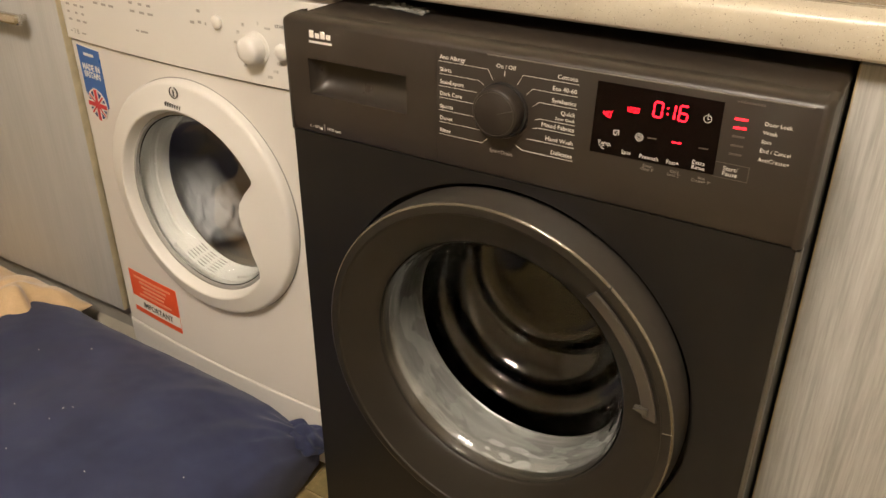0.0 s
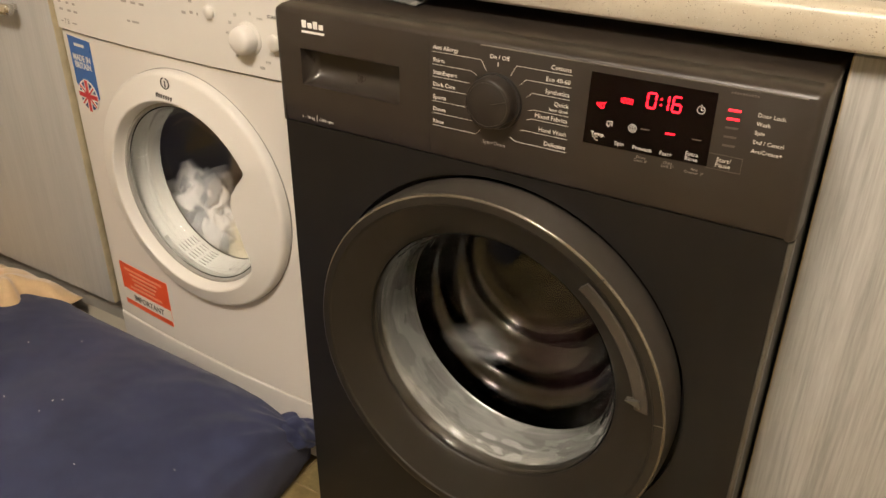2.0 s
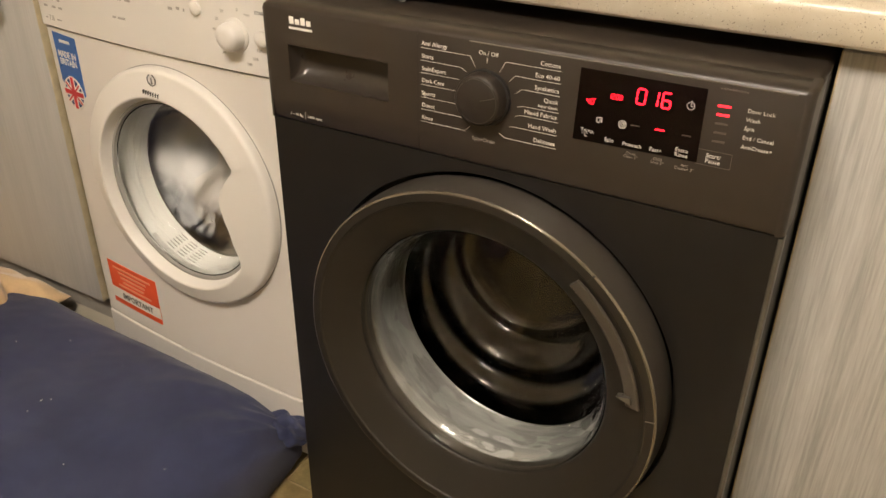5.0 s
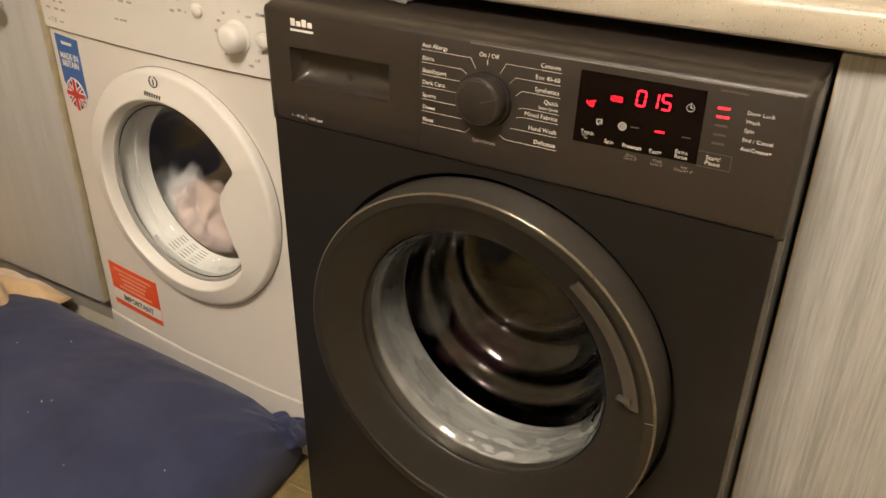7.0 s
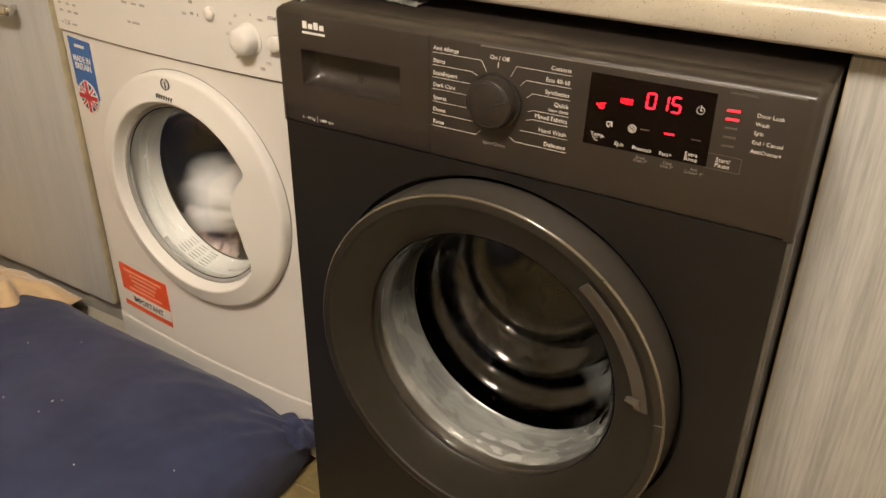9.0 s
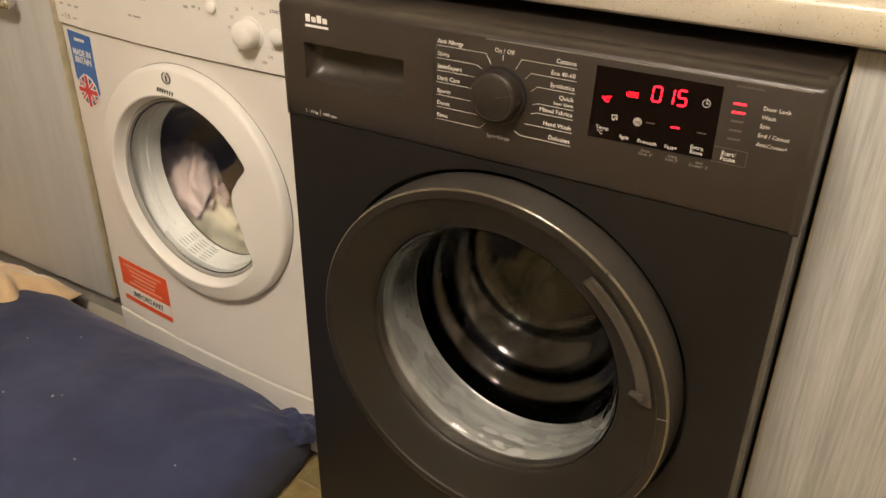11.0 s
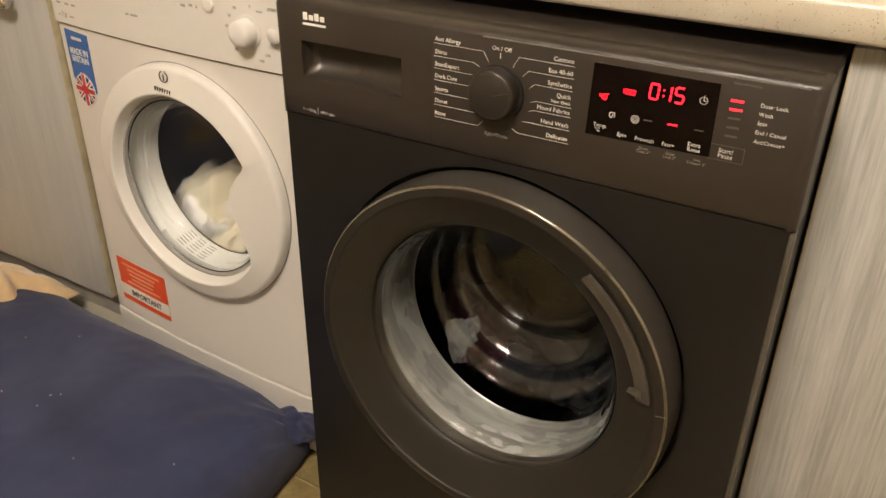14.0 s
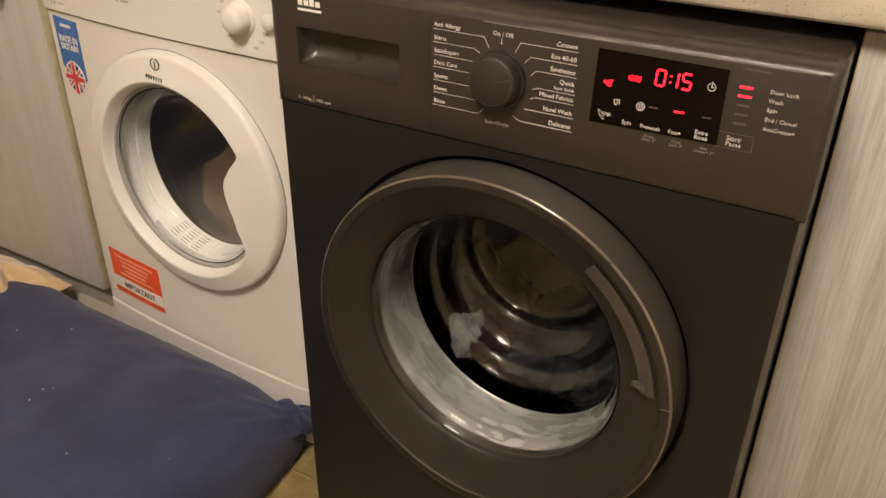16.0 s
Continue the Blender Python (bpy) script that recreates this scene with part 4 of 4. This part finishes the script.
for cx0 in (-0.512, -0.490, -0.470, -0.415, -0.392, -0.372):
    for k in range(2):
        part("print_bar", on_front(box(cx0, cx0 + 0.011 - 0.003 * (k % 2), -0.0004, 0.001, 0.787 + 0.0125 * k, 0.7905 + 0.0125 * k), -0.0064), M_GREYP, cp)
for a0, a1 in ((-0.408, -0.401), (-0.396, -0.380)):
    part("print_bar", on_front(box(a0, a1, -0.0004, 0.001, 0.758, 0.761), -0.0064), M_GREYP, cp)
for a0, a1, z in ((-0.277, -0.269, 0.788), (-0.260, -0.254, 0.790), (-0.260, -0.254, 0.806), (-0.246, -0.244, 0.789)):
    part("print_bar", on_front(box(a0, a1, -0.0004, 0.001, z, z + 0.004), -0.0064), M_GREYP, cp)

# round mark and word bar on the ring's brow
yb = RY - 0.0252
bm = stroke(ring_outline(-0.318, 0.681, 0.0085, 28, -250, 70), 0.0016, yb, yb + 0.001)
stroke([(-0.318, 0.6755), (-0.318, 0.6845)], 0.0018, yb, yb + 0.001, bm)
part("maker_mark", bm, M_DARKP, dring, "dark round maker's mark")
bm = bmesh.new()
for k in range(7):
    stroke([(-0.3355 + 0.0052 * k, 0.6645 - 0.0004 * k), (-0.3355 + 0.0052 * k, 0.6590 - 0.0004 * k)], 0.0009, yb - 0.0048, yb + 0.001, bm)
part("maker_word", bm, M_DARKP, dring, "row of plain dark strokes")

# stickers
blue = part("origin_sticker", on_front(prism([(-0.6035, 0.706), (-0.5375, 0.703), (-0.5385, 0.604), (-0.548, 0.598), (-0.594, 0.612), (-0.6035, 0.622)], -0.0004, 0.0005), -0.0004), M_BLUE, dryer, "blue sticker with white lettering and a round flag")
words_bowed("sticker_text", "MADE IN\nBRITAIN", -0.5705, 0.665, 0.0155, M_STICKWHITE, blue, -0.0011, "CENTER", 0.86, 0.0003)
part("sticker_bar", on_front(box(-0.586, -0.556, -0.0004, 0.0004, 0.690, 0.695), -0.0008), M_STICKWHITE, blue)
FX, FZ, FR = -0.5715, 0.604, 0.0265
flag = part("flag_disc", on_front(prism(ring_outline(FX, FZ, FR + 0.002, 40), -0.0004, 0.0004), -0.001), M_STICKWHITE, blue)
part("flag_field", on_front(prism(ring_outline(FX, FZ, FR - 0.001, 40), -0.0004, 0.0004), -0.0014), M_FLAGBLUE, blue)
rr = FR - 0.001
bm = bmesh.new()
for a in (40, 140):
    stroke([(FX + rr * math.cos(radians(a)), FZ + rr * math.sin(radians(a))), (FX - rr * math.cos(radians(a)), FZ - rr * math.sin(radians(a)))], 0.0085, -0.0004, 0.0004, bm)
stroke([(FX - rr, FZ), (FX + rr, FZ)], 0.0135, -0.0004, 0.0004, bm)
stroke([(FX, FZ - rr), (FX, FZ + rr)], 0.0135, -0.0004, 0.0004, bm)
part("flag_white_cross", on_front(bm, -0.0018), M_STICKWHITE, blue)
bm = bmesh.new()
for a in (40, 140):
    stroke([(FX + rr * math.cos(radians(a)), FZ + rr * math.sin(radians(a))), (FX - rr * math.cos(radians(a)), FZ - rr * math.sin(radians(a)))], 0.003, -0.0004, 0.0004, bm)
stroke([(FX - rr, FZ), (FX + rr, FZ)], 0.008, -0.0004, 0.0004, bm)
stroke([(FX, FZ - rr), (FX, FZ + rr)], 0.008, -0.0004, 0.0004, bm)
part("flag_red_cross", on_front(bm, -0.0022), M_FLAGRED, blue)
orange = part("warning_sticker", on_front(prism([(-0.590, 0.268), (-0.442, 0.268), (-0.442, 0.172), (-0.590, 0.172)], -0.0004, 0.0005), -0.0004), M_ORANGE, dryer, "orange-red warning sticker with a white band")
part("sticker_band", on_front(box(-0.590, -0.442, -0.0004, 0.0004, 0.184, 0.208), -0.0009), M_STICKWHITE, orange)
words_bowed("sticker_text", "IMPORTANT", -0.511, 0.1895, 0.0175, M_DARKP, orange, -0.0016, "CENTER", 0.95, 0.0003)
for k, (a0, a1) in enumerate(((-0.575, -0.46), (-0.56, -0.475), (-0.555, -0.48), (-0.55, -0.485), (-0.565, -0.465))):
    part("sticker_bar", on_front(box(a0, a1, -0.0004, 0.0004, 0.2535 - 0.0095 * k, 0.258 - 0.0095 * k), -0.0009), M_PALEORANGE, orange)


# ---- cushions and small things ----
def fold_noise(x, y, s, seed=0.0):
    return noise.noise(Vector((x * s + seed, y * s - seed, seed * 0.7)))


def pillow(name, x0, x1, y0, y1, height, base, material, label, category, crown=0.35, wrinkle=0.01, seed=1.0, n=90, corner=None, turn=0.0, full=5, busy=0.5, fine=0.001):
    """A stuffed fabric cushion: rounded edges, sagging top, wrinkles that gather at the corners."""
    bm = bmesh.new()
    rows_top, rows_low = [], []
    cx, cy, hx, hy = (x0 + x1) / 2, (y0 + y1) / 2, (x1 - x0) / 2, (y1 - y0) / 2
    rot = Matrix.Rotation(radians(turn), 3, "Z")
    for i in range(n + 1):
        rt, rl = [], []
        for j in range(n + 1):
            u, v = -math.cos(math.pi * i / n), -math.cos(math.pi * j / n)
            edge = max(0.0, (1 - abs(u) ** full) * (1 - abs(v) ** full)) ** crown
            x, y = u * hx * (1 - 0.035 * (1 - v * v) * abs(u) ** 4), v * hy * (1 - 0.035 * (1 - u * u) * abs(v) ** 4)
            near = (abs(u) * abs(v)) ** 3
            w = fold_noise(x, y, 5, seed) * wrinkle * 1.3 + fold_noise(x, y, 14, seed + 3) * wrinkle * busy + fold_noise(x * 0.6, y * 1.6, 30, seed + 7) * wrinkle * (0.15 + 0.9 * near) + fold_noise(x, y, 48, seed + 11) * fine
            mid = base + height * 0.3
            p = rot @ Vector((x, y, 0))
            top = mid + (height * 0.7 + w) * edge
            low = mid - (height * 0.3) * min(1, edge * 1.6)
            q = Vector((cx + p.x, cy + p.y, top))
            ql = Vector((cx + p.x, cy + p.y, low))
            if corner:
                q, ql = corner(q, u, v), corner(ql, u, v)
            rt.append(bm.verts.new(q))
            rl.append(rt[-1] if i in (0, n) or j in (0, n) else bm.verts.new(ql))
        rows_top.append(rt), rows_low.append(rl)
    for i in range(n):
        for j in range(n):
            bm.faces.new((rows_top[i][j], rows_top[i + 1][j], rows_top[i + 1][j + 1], rows_top[i][j + 1]))
            q = []
            for w_ in (rows_low[i][j], rows_low[i][j + 1], rows_low[i + 1][j + 1], rows_low[i + 1][j]):
                if w_ not in q:
                    q.append(w_)
            if len(q) > 2:
                try:
                    bm.faces.new(q)
                except ValueError:
                    pass
    return solid(name, bm, material, label, category, smooth=80)


def navy_corner(q, u, v):
    # creases run in from the gathered far corner
    if u > 0.2 and v > 0.2:
        k = ((u - 0.2) * (v - 0.2) / 0.64) ** 1.8
        d = math.atan2(1.02 - v, 1.02 - u)
        q = q + Vector((-0.050 * k, -0.016 * k, -0.30 * k * q.z))
        q.z += k * (0.045 * noise.noise(Vector((d * 3.6, (u + v) * 1.5, 4.0))) + 0.002)
        q.z += (k ** 0.5) * min(1.0, q.z / 0.08) * 0.018 * (0.25 - abs(noise.noise(Vector((d * 4.2, (u + v) * 2.4, 9.0)))))
    return q


navy = pillow("floor_cushion", -1.0, -0.058, -0.82, 0.124, 0.174, 0.0, M_NAVY, "navy canvas floor cushion lying before the dryer", "cushion", 0.32, 0.007, 2.0, 130, navy_corner, full=8, fine=0.0016)
bm = bmesh.new()
bmesh.ops.create_icosphere(bm, subdivisions=5, radius=1)
for v in bm.verts:
    d = v.co.normalized()
    twist = math.atan2(d.y, d.z) + d.x * 1.6
    r = 1 + 0.34 * math.sin(twist * 4 + 0.6) * (1 - 0.5 * abs(d.x)) + 0.3 * noise.noise(d * 2.2)
    w = 0.75 + 0.25 * d.x
    v.co = Vector((d.x * 0.050, d.y * 0.034 * r * w, d.z * 0.03 * r * w))
bm.transform(Matrix.Translation((-0.122, 0.083, 0.092)) @ Matrix.Rotation(radians(22), 4, "Z") @ Matrix.Rotation(radians(12), 4, "Y"))
part("gathered_corner", bm, M_NAVY, navy, "twisted gathered corner of the cover", 80)


def tan_crease(q, u, v):
    # a deep tuck splits the edge into two lobes
    if u > 0.3:
        g = math.exp(-((q.y - 0.04) / 0.02) ** 2) * (u - 0.3) / 0.7
        q = q + Vector((-0.05 * g, 0, -0.02 * g))
    return q


pillow("plush_cushion", -1.29, -0.728, -0.34, 0.124, 0.085, 0.112, M_TAN, "tan plush cushion lying over the navy one", "cushion", 0.6, 0.026, 5.0, 120, tan_crease, full=5, busy=1.9, fine=0.005)

# crumpled clear wrap lying on the washing machine under the worktop
bm = bmesh.new()
bmesh.ops.create_grid(bm, x_segments=36, y_segments=12, size=1)
for v in bm.verts:
    x, y = v.co.x, v.co.y
    v.co = Vector((0.098 + x * 0.043, 0.108 + y * 0.016 - x * 0.006, 0.852 + 0.005 * abs(fold_noise(x, y, 3.1, 9.0)) + 0.002 * (1 - abs(y))))
wrap = solid("plastic_wrap", bm, M_WRAP, "crumpled clear plastic wrap on the washing machine's lid", "plastic wrap", smooth=20)

# lint on the cushion: flecks laid along the cloth
lint = bmesh.new()
rnd = random.Random(7)
deps = bpy.context.evaluated_depsgraph_get()
bpy.context.view_layer.update()
deps.update()
for k in range(26):
    x, y = rnd.uniform(-0.85, -0.12), rnd.uniform(-0.45, 0.04)
    hit, loc, nor, _, ob, _ = scene.ray_cast(deps, Vector((x, y, 0.4)), Vector((0, 0, -1)))
    if hit and ob.name == "floor_cushion":
        ang, ln = rnd.uniform(0, 3.1), rnd.choice((0.0008, 0.001, 0.0013, 0.002))
        d = Vector((math.cos(ang), math.sin(ang), 0)) * ln
        p = loc + Vector((0, 0, 0.0012))
        s = Vector((-d.y, d.x, 0)).normalized() * 0.0006
        vs = [lint.verts.new(p + q) for q in (d + s, d - s, -d - s, -d + s)]
        lint.faces.new(vs)
        ws = [lint.verts.new(v.co - Vector((0, 0, 0.0008))) for v in vs]
        lint.faces.new(ws[::-1])
        for i in range(4):
            lint.faces.new((vs[i], ws[i], ws[(i + 1) % 4], vs[(i + 1) % 4]))
solid("lint", lint, M_LINT, "scattered white lint on the navy cushion", "lint", kind="stuff", origin=(0, 0, 0))

# steel sink drainer on the worktop
sink = thing("sink", (0.75, 0.42, CT_Z + 0.04), "stainless steel sink drainer set in the worktop", "sink")
zs = CT_Z + 0.0405
bm = box(0.50, 1.35, 0.119, 0.62, zs - 0.0005, zs + 0.003, 0.0012)
part("drainer", bm, M_CHROME, sink)
for k in range(9):
    part("ridge", box(0.56, 1.2, 0.165 + 0.045 * k, 0.177 + 0.045 * k, zs + 0.003, zs + 0.006, 0.0014), M_CHROME, sink)


# ---- laundry ----
def garment(name, size, material, label, seed, squash=(1, 1, 1), rough=0.5, lobes=3):
    """A rumpled bundle of cloth as one stiff lump, with creases and loose flaps."""
    bm = bmesh.new()
    bmesh.ops.create_icosphere(bm, subdivisions=5, radius=1)
    for v in bm.verts:
        d = v.co.normalized()
        w = d + 0.35 * Vector((noise.noise(d * 2.1 + Vector((seed, 3, 0))), noise.noise(d * 2.1 + Vector((0, seed, 5))), noise.noise(d * 2.1 + Vector((7, 0, seed)))))
        ridge = 1 - 2 * abs(noise.noise(w * 2.3 + Vector((0, seed, 0))))
        r = 1 + rough * noise.noise(d * 1.4 + Vector((seed, 0, 0))) + 0.42 * rough * ridge + 0.12 * rough * (1 - 2 * abs(noise.noise(w * 5.2 + Vector((0, 0, seed)))))
        v.co = Vector((d.x * squash[0], d.y * squash[1], d.z * squash[2])) * r * size
    ob = new(name, mesh_from(bm, material, 60))
    return tagged(ob, label, "laundry", "laundry in the machines")


def floor_tiles():
    """Square floor tiles, one mesh shared by all."""
    s, j = 0.298, 0.302
    proto = mesh_from(box(-s / 2, s / 2, -s / 2, s / 2, -0.006, 0.0, 0.002), M_TILE)
    for i in range(15):
        for k in range(-5, 11):
            ob = new("tile", proto)
            ob.location = (-2.07 + j * i, -2.51 + j * k, 0)
            ob.parent = floor


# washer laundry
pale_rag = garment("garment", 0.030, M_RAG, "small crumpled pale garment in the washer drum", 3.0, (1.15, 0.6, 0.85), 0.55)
maroon = garment("garment", 0.06, M_MAROON, "dark maroon wet garment in the washer drum", 8.0, (1.2, 0.9, 0.8), 0.7)
black = garment("garment", 0.078, M_BLACKC, "black wet garment in the washer drum", 14.0, (1.2, 1.0, 0.75), 0.6)
# dryer laundry
cream = garment("garment", 0.075, M_CREAM, "cream towel tumbling in the dryer", 21.0, (1.0, 0.7, 1.15), 0.5)
white = garment("garment", 0.068, M_PALE, "white garment tumbling in the dryer", 27.0, (1.2, 0.7, 0.9), 0.55)
pink = garment("garment", 0.062, M_PINK, "faded pink garment tumbling in the dryer", 33.0, (0.95, 0.7, 1.1), 0.55)
grey = garment("garment", 0.07, M_GREY, "pale grey garment tumbling in the dryer", 39.0, (1.1, 0.7, 1.0), 0.55)

floor_tiles()

# where the white rag is seen: seconds, then across and up from the drum's axis
RAG = [(0, 0.17, 0.05), (0.1, 0.14, -0.06), (0.2, -0.03, -0.110), (0.3, -0.126, -0.156), (0.4, -0.122, -0.159), (0.5, -0.159, -0.163), (0.6, -0.193, -0.122), (0.7, -0.200, -0.089),
       (1.1, -0.058, -0.134), (1.2, -0.063, -0.173), (1.3, -0.128, -0.167), (1.4, -0.166, -0.132), (1.5, -0.203, -0.120), (2, -0.117, -0.130), (2.1, -0.17, -0.12), (2.5, -0.054, -0.191), (2.6, -0.062, -0.188),
       (2.7, -0.124, -0.154), (2.85, -0.175, -0.098), (3.3, -0.076, -0.185), (3.42, -0.175, -0.12), (3.9, -0.012, -0.180), (4, -0.099, -0.190), (4.15, -0.167, -0.134),
       (4.75, -0.05, -0.185), (4.9, -0.16, -0.14), (5.5, -0.05, -0.185), (5.65, -0.16, -0.14), (6.15, -0.05, -0.185), (6.3, -0.18, -0.10),
       (6.8, -0.05, -0.185), (6.9, -0.118, -0.179), (7.0, -0.195, -0.10), (7.55, -0.03, -0.190), (7.65, -0.165, -0.160), (7.75, -0.19, -0.12), (8.3, -0.033, -0.192), (8.42, -0.18, -0.13), (9.1, -0.023, -0.177), (9.2, -0.134, -0.158),
       (9.32, -0.18, -0.11), (9.8, -0.04, -0.185), (9.95, -0.17, -0.13), (10.5, -0.04, -0.185), (10.65, -0.17, -0.13), (11.2, -0.06, -0.185), (11.3, -0.148, -0.161), (11.4, -0.180, -0.152), (11.5, -0.195, -0.114), (11.6, -0.193, -0.081),
       (12.1, 0.054, -0.170), (12.2, 0.046, -0.167), (12.5, -0.186, -0.055), (12.6, -0.191, -0.103), (12.7, -0.176, -0.127), (12.8, -0.151, -0.139), (13, -0.136, -0.145), (14, -0.138, -0.145), (15, -0.138, -0.143), (16, -0.130, -0.148)]

# falls of the dryer's laundry: the moment, then across and up in the porthole
FALLS = {
    "cream": [(0.15, 0.03, -0.02), (1.8, 0.0, 0.0), (2.8, 0.03, 0.0), (3.68, 0.0, 0.0), (4.7, 0.0, 0.0), (5.6, 0.0, 0.0), (6.5, 0.0, -0.05), (7.5, -0.02, 0.0), (8.7, 0.02, 0.0), (9.9, 0.0, 0.0), (10.9, 0.0, 0.0), (11.8, 0.02, -0.02), (12.7, 0.02, -0.03), (14.05, 0.03, -0.08), (14.6, 0.02, -0.05), (15.55, 0.02, 0.0)],
    "white": [(0.66, 0.0, 0.0), (1.12, 0.0, -0.05), (2.02, 0.01, -0.06), (2.6, 0.0, -0.03), (3.98, 0.03, -0.09), (5.1, 0.0, 0.0), (6.1, 0.0, 0.0), (6.98, -0.02, -0.02), (8.48, 0.02, -0.08), (9.02, 0.03, -0.01), (10.2, 0.0, 0.0), (11.3, 0.0, 0.0), (12.0, 0.0, 0.02), (13.0, 0.05, -0.02), (14.0, 0.03, -0.06), (15.5, -0.01, -0.04)],
    "pink": [(0.5, 0.07, 0.0), (1.5, 0.02, -0.075), (2.5, 0.04, 0.03), (3.3, 0.0, -0.05), (4.4, 0.0, 0.0), (5.4, 0.0, 0.0), (7.0, 0.02, -0.06), (8.02, 0.13, 0.0), (8.9, 0.0, -0.05), (10.0, 0.0, 0.0), (11.0, 0.0, 0.0), (12.05, 0.02, 0.0), (12.9, 0.04, 0.02), (13.9, 0.0, -0.05), (15.45, 0.0, 0.05)],
    "grey": [(0.0, -0.02, -0.02), (1.0, -0.01, -0.02), (2.0, 0.0, -0.05), (2.52, 0.0, -0.02), (3.0, 0.0, -0.06), (4.4, 0.03, -0.05), (5.0, 0.0, 0.0), (6.0, 0.0, 0.0), (7.3, 0.0, -0.02), (8.28, 0.02, -0.08), (9.2, 0.02, -0.05), (10.4, 0.0, 0.0), (11.5, 0.02, -0.07), (12.2, 0.0, -0.03), (13.5, 0.02, -0.07), (14.5, 0.0, -0.07), (15.5, -0.03, -0.01)],
}


def rag_rows(rows, cx, cz, y, turn_rate, shift=0.0, scale=1.0):
    """Fill the unseen carry over the top between two sightings with an arc along the drum."""
    out = []
    for k, (t, u, v) in enumerate(rows):
        out.append((t, u, v))
        if k + 1 < len(rows):
            t2, u2, v2 = rows[k + 1]
            if t2 - t > 0.28 and t < 12.55:
                for f, a in ((0.12, 105), (0.35, 30), (0.7, 0)):
                    out.append((t + (t2 - t) * f, 0.185 * math.cos(radians(a)), 0.185 * math.sin(radians(a))))
    res, ang = [], 0.0
    for k, (t, u, v) in enumerate(out):
        if k and t < 12.9:
            ang += min(80.0, turn_rate * (t - out[k - 1][0]))
        tt = min(16.0, max(0.0, t + shift))
        if res and tt - res[-1][0] < 0.034:
            continue
        res.append((tt, pose(cx + 0.005 + u * scale, y, cz - 0.0035 + v * scale, 12, ang, 8)))
    if res[-1][0] < 16:
        res.append((16.0, res[-1][1]))
    return res


def fall_rows(events, seed):
    """Carried up one wall, falling across, then dragged along the bottom."""
    rnd = random.Random(seed)
    depth = 0.145
    pts = []
    for t, u, v in events:
        x, z = u - 1.18 * depth, v - 0.68 * depth
        pts += [(t - 0.2, 0.02, 0.14), (t - 0.09, x + 0.05, z + 0.07), (t, x, z), (t + 0.09, x + 0.01, z - 0.07), (t + 0.2, -0.02, -0.21), (t + 0.32, 0.12, -0.17), (t + 0.42, 0.18, -0.05)]
    pts.sort()
    keep = []
    for p in pts:
        if p[0] < -0.05 or p[0] > 16.2:
            continue
        if keep and p[0] - keep[-1][0] < 0.05:
            continue
        keep.append(p)
    if keep[0][0] > 0:
        keep.insert(0, (0.0, 0.18, -0.05))
    if keep[-1][0] < 16:
        keep.append((16.0, 0.18, -0.05))
    res, ang = [], rnd.uniform(0, 360)
    for k, (t, x, z) in enumerate(keep):
        if k:
            ang -= min(75.0, 240 * (t - keep[k - 1][0]))
        res.append((min(16.0, max(0.0, t)), pose(TX + x, RY + depth, TZ + z, 20 * math.sin(t * 3 + seed), ang, 15 * math.sin(t * 2))))
    return res


def still_until(moves, on, off):
    """Rows for a small part that sinks behind the display when it is dark: a list of (from, to) while it is lit."""
    rows = [(0.0, on if moves[0][0] <= 0 else off)]
    for a, b in moves:
        if a > 0:
            rows += [(a - 0.034, off), (a, on)]
        if b < 16:
            rows += [(b, on), (b + 0.034, off)]
    rows.append((16.0, on if moves[-1][1] >= 16 else off))
    return rows


def motions():
    # drums
    rows, ang = [], 0.0
    for k in range(0, 81):
        t = k * 0.2
        rate = 330.0 if t < 11.9 else max(0.0, 330.0 * (12.5 - t) / 0.6)
        rows.append((t, pose(WX, DRUM_Y, WZ, 0, ang, 0)))
        ang += rate * 0.2
    walk(drum, rows)
    walk(ddrum, [(k * 0.2, pose(TX, RY + 0.07, TZ, 0, -56.0 * k, 0)) for k in range(81)])
    # laundry
    walk(pale_rag, rag_rows(RAG, WX, WZ, 0.185, 260.0))
    walk(maroon, rag_rows(RAG, WX, WZ, 0.255, 230.0, 0.06, 0.92))
    # the dark garment drops to the bottom when the drum stops
    fall = [row for row in rag_rows(RAG, WX, WZ, 0.28, 200.0, -0.3, 0.8) if row[0] < 12.3]
    rest = fall[-1][1].copy()
    rest.translation = Vector((WX + 0.015, 0.27, WZ - 0.165))
    walk(black, fall + [(12.7, rest), (16.0, rest)])
    for ob, key, seed in ((cream, "cream", 1), (white, "white", 2), (pink, "pink", 3), (grey, "grey", 4)):
        walk(ob, fall_rows(FALLS[key], seed))
    # blinking colon and the last figure going from six to five
    lit, dark = pose(0, 0, 0), pose(0, 0.004, 0)
    for dot in colon:
        walk(dot, still_until([(0, 0.6), (1.6, 2.6), (3.6, 4.55), (5.6, 6.55), (7.6, 8.4), (9.45, 10.4), (11.3, 12.4), (13.4, 14.35), (15.35, 16)], lit, dark))
    walk(last["e"], still_until([(0, 6.75)], lit, dark))


motions()
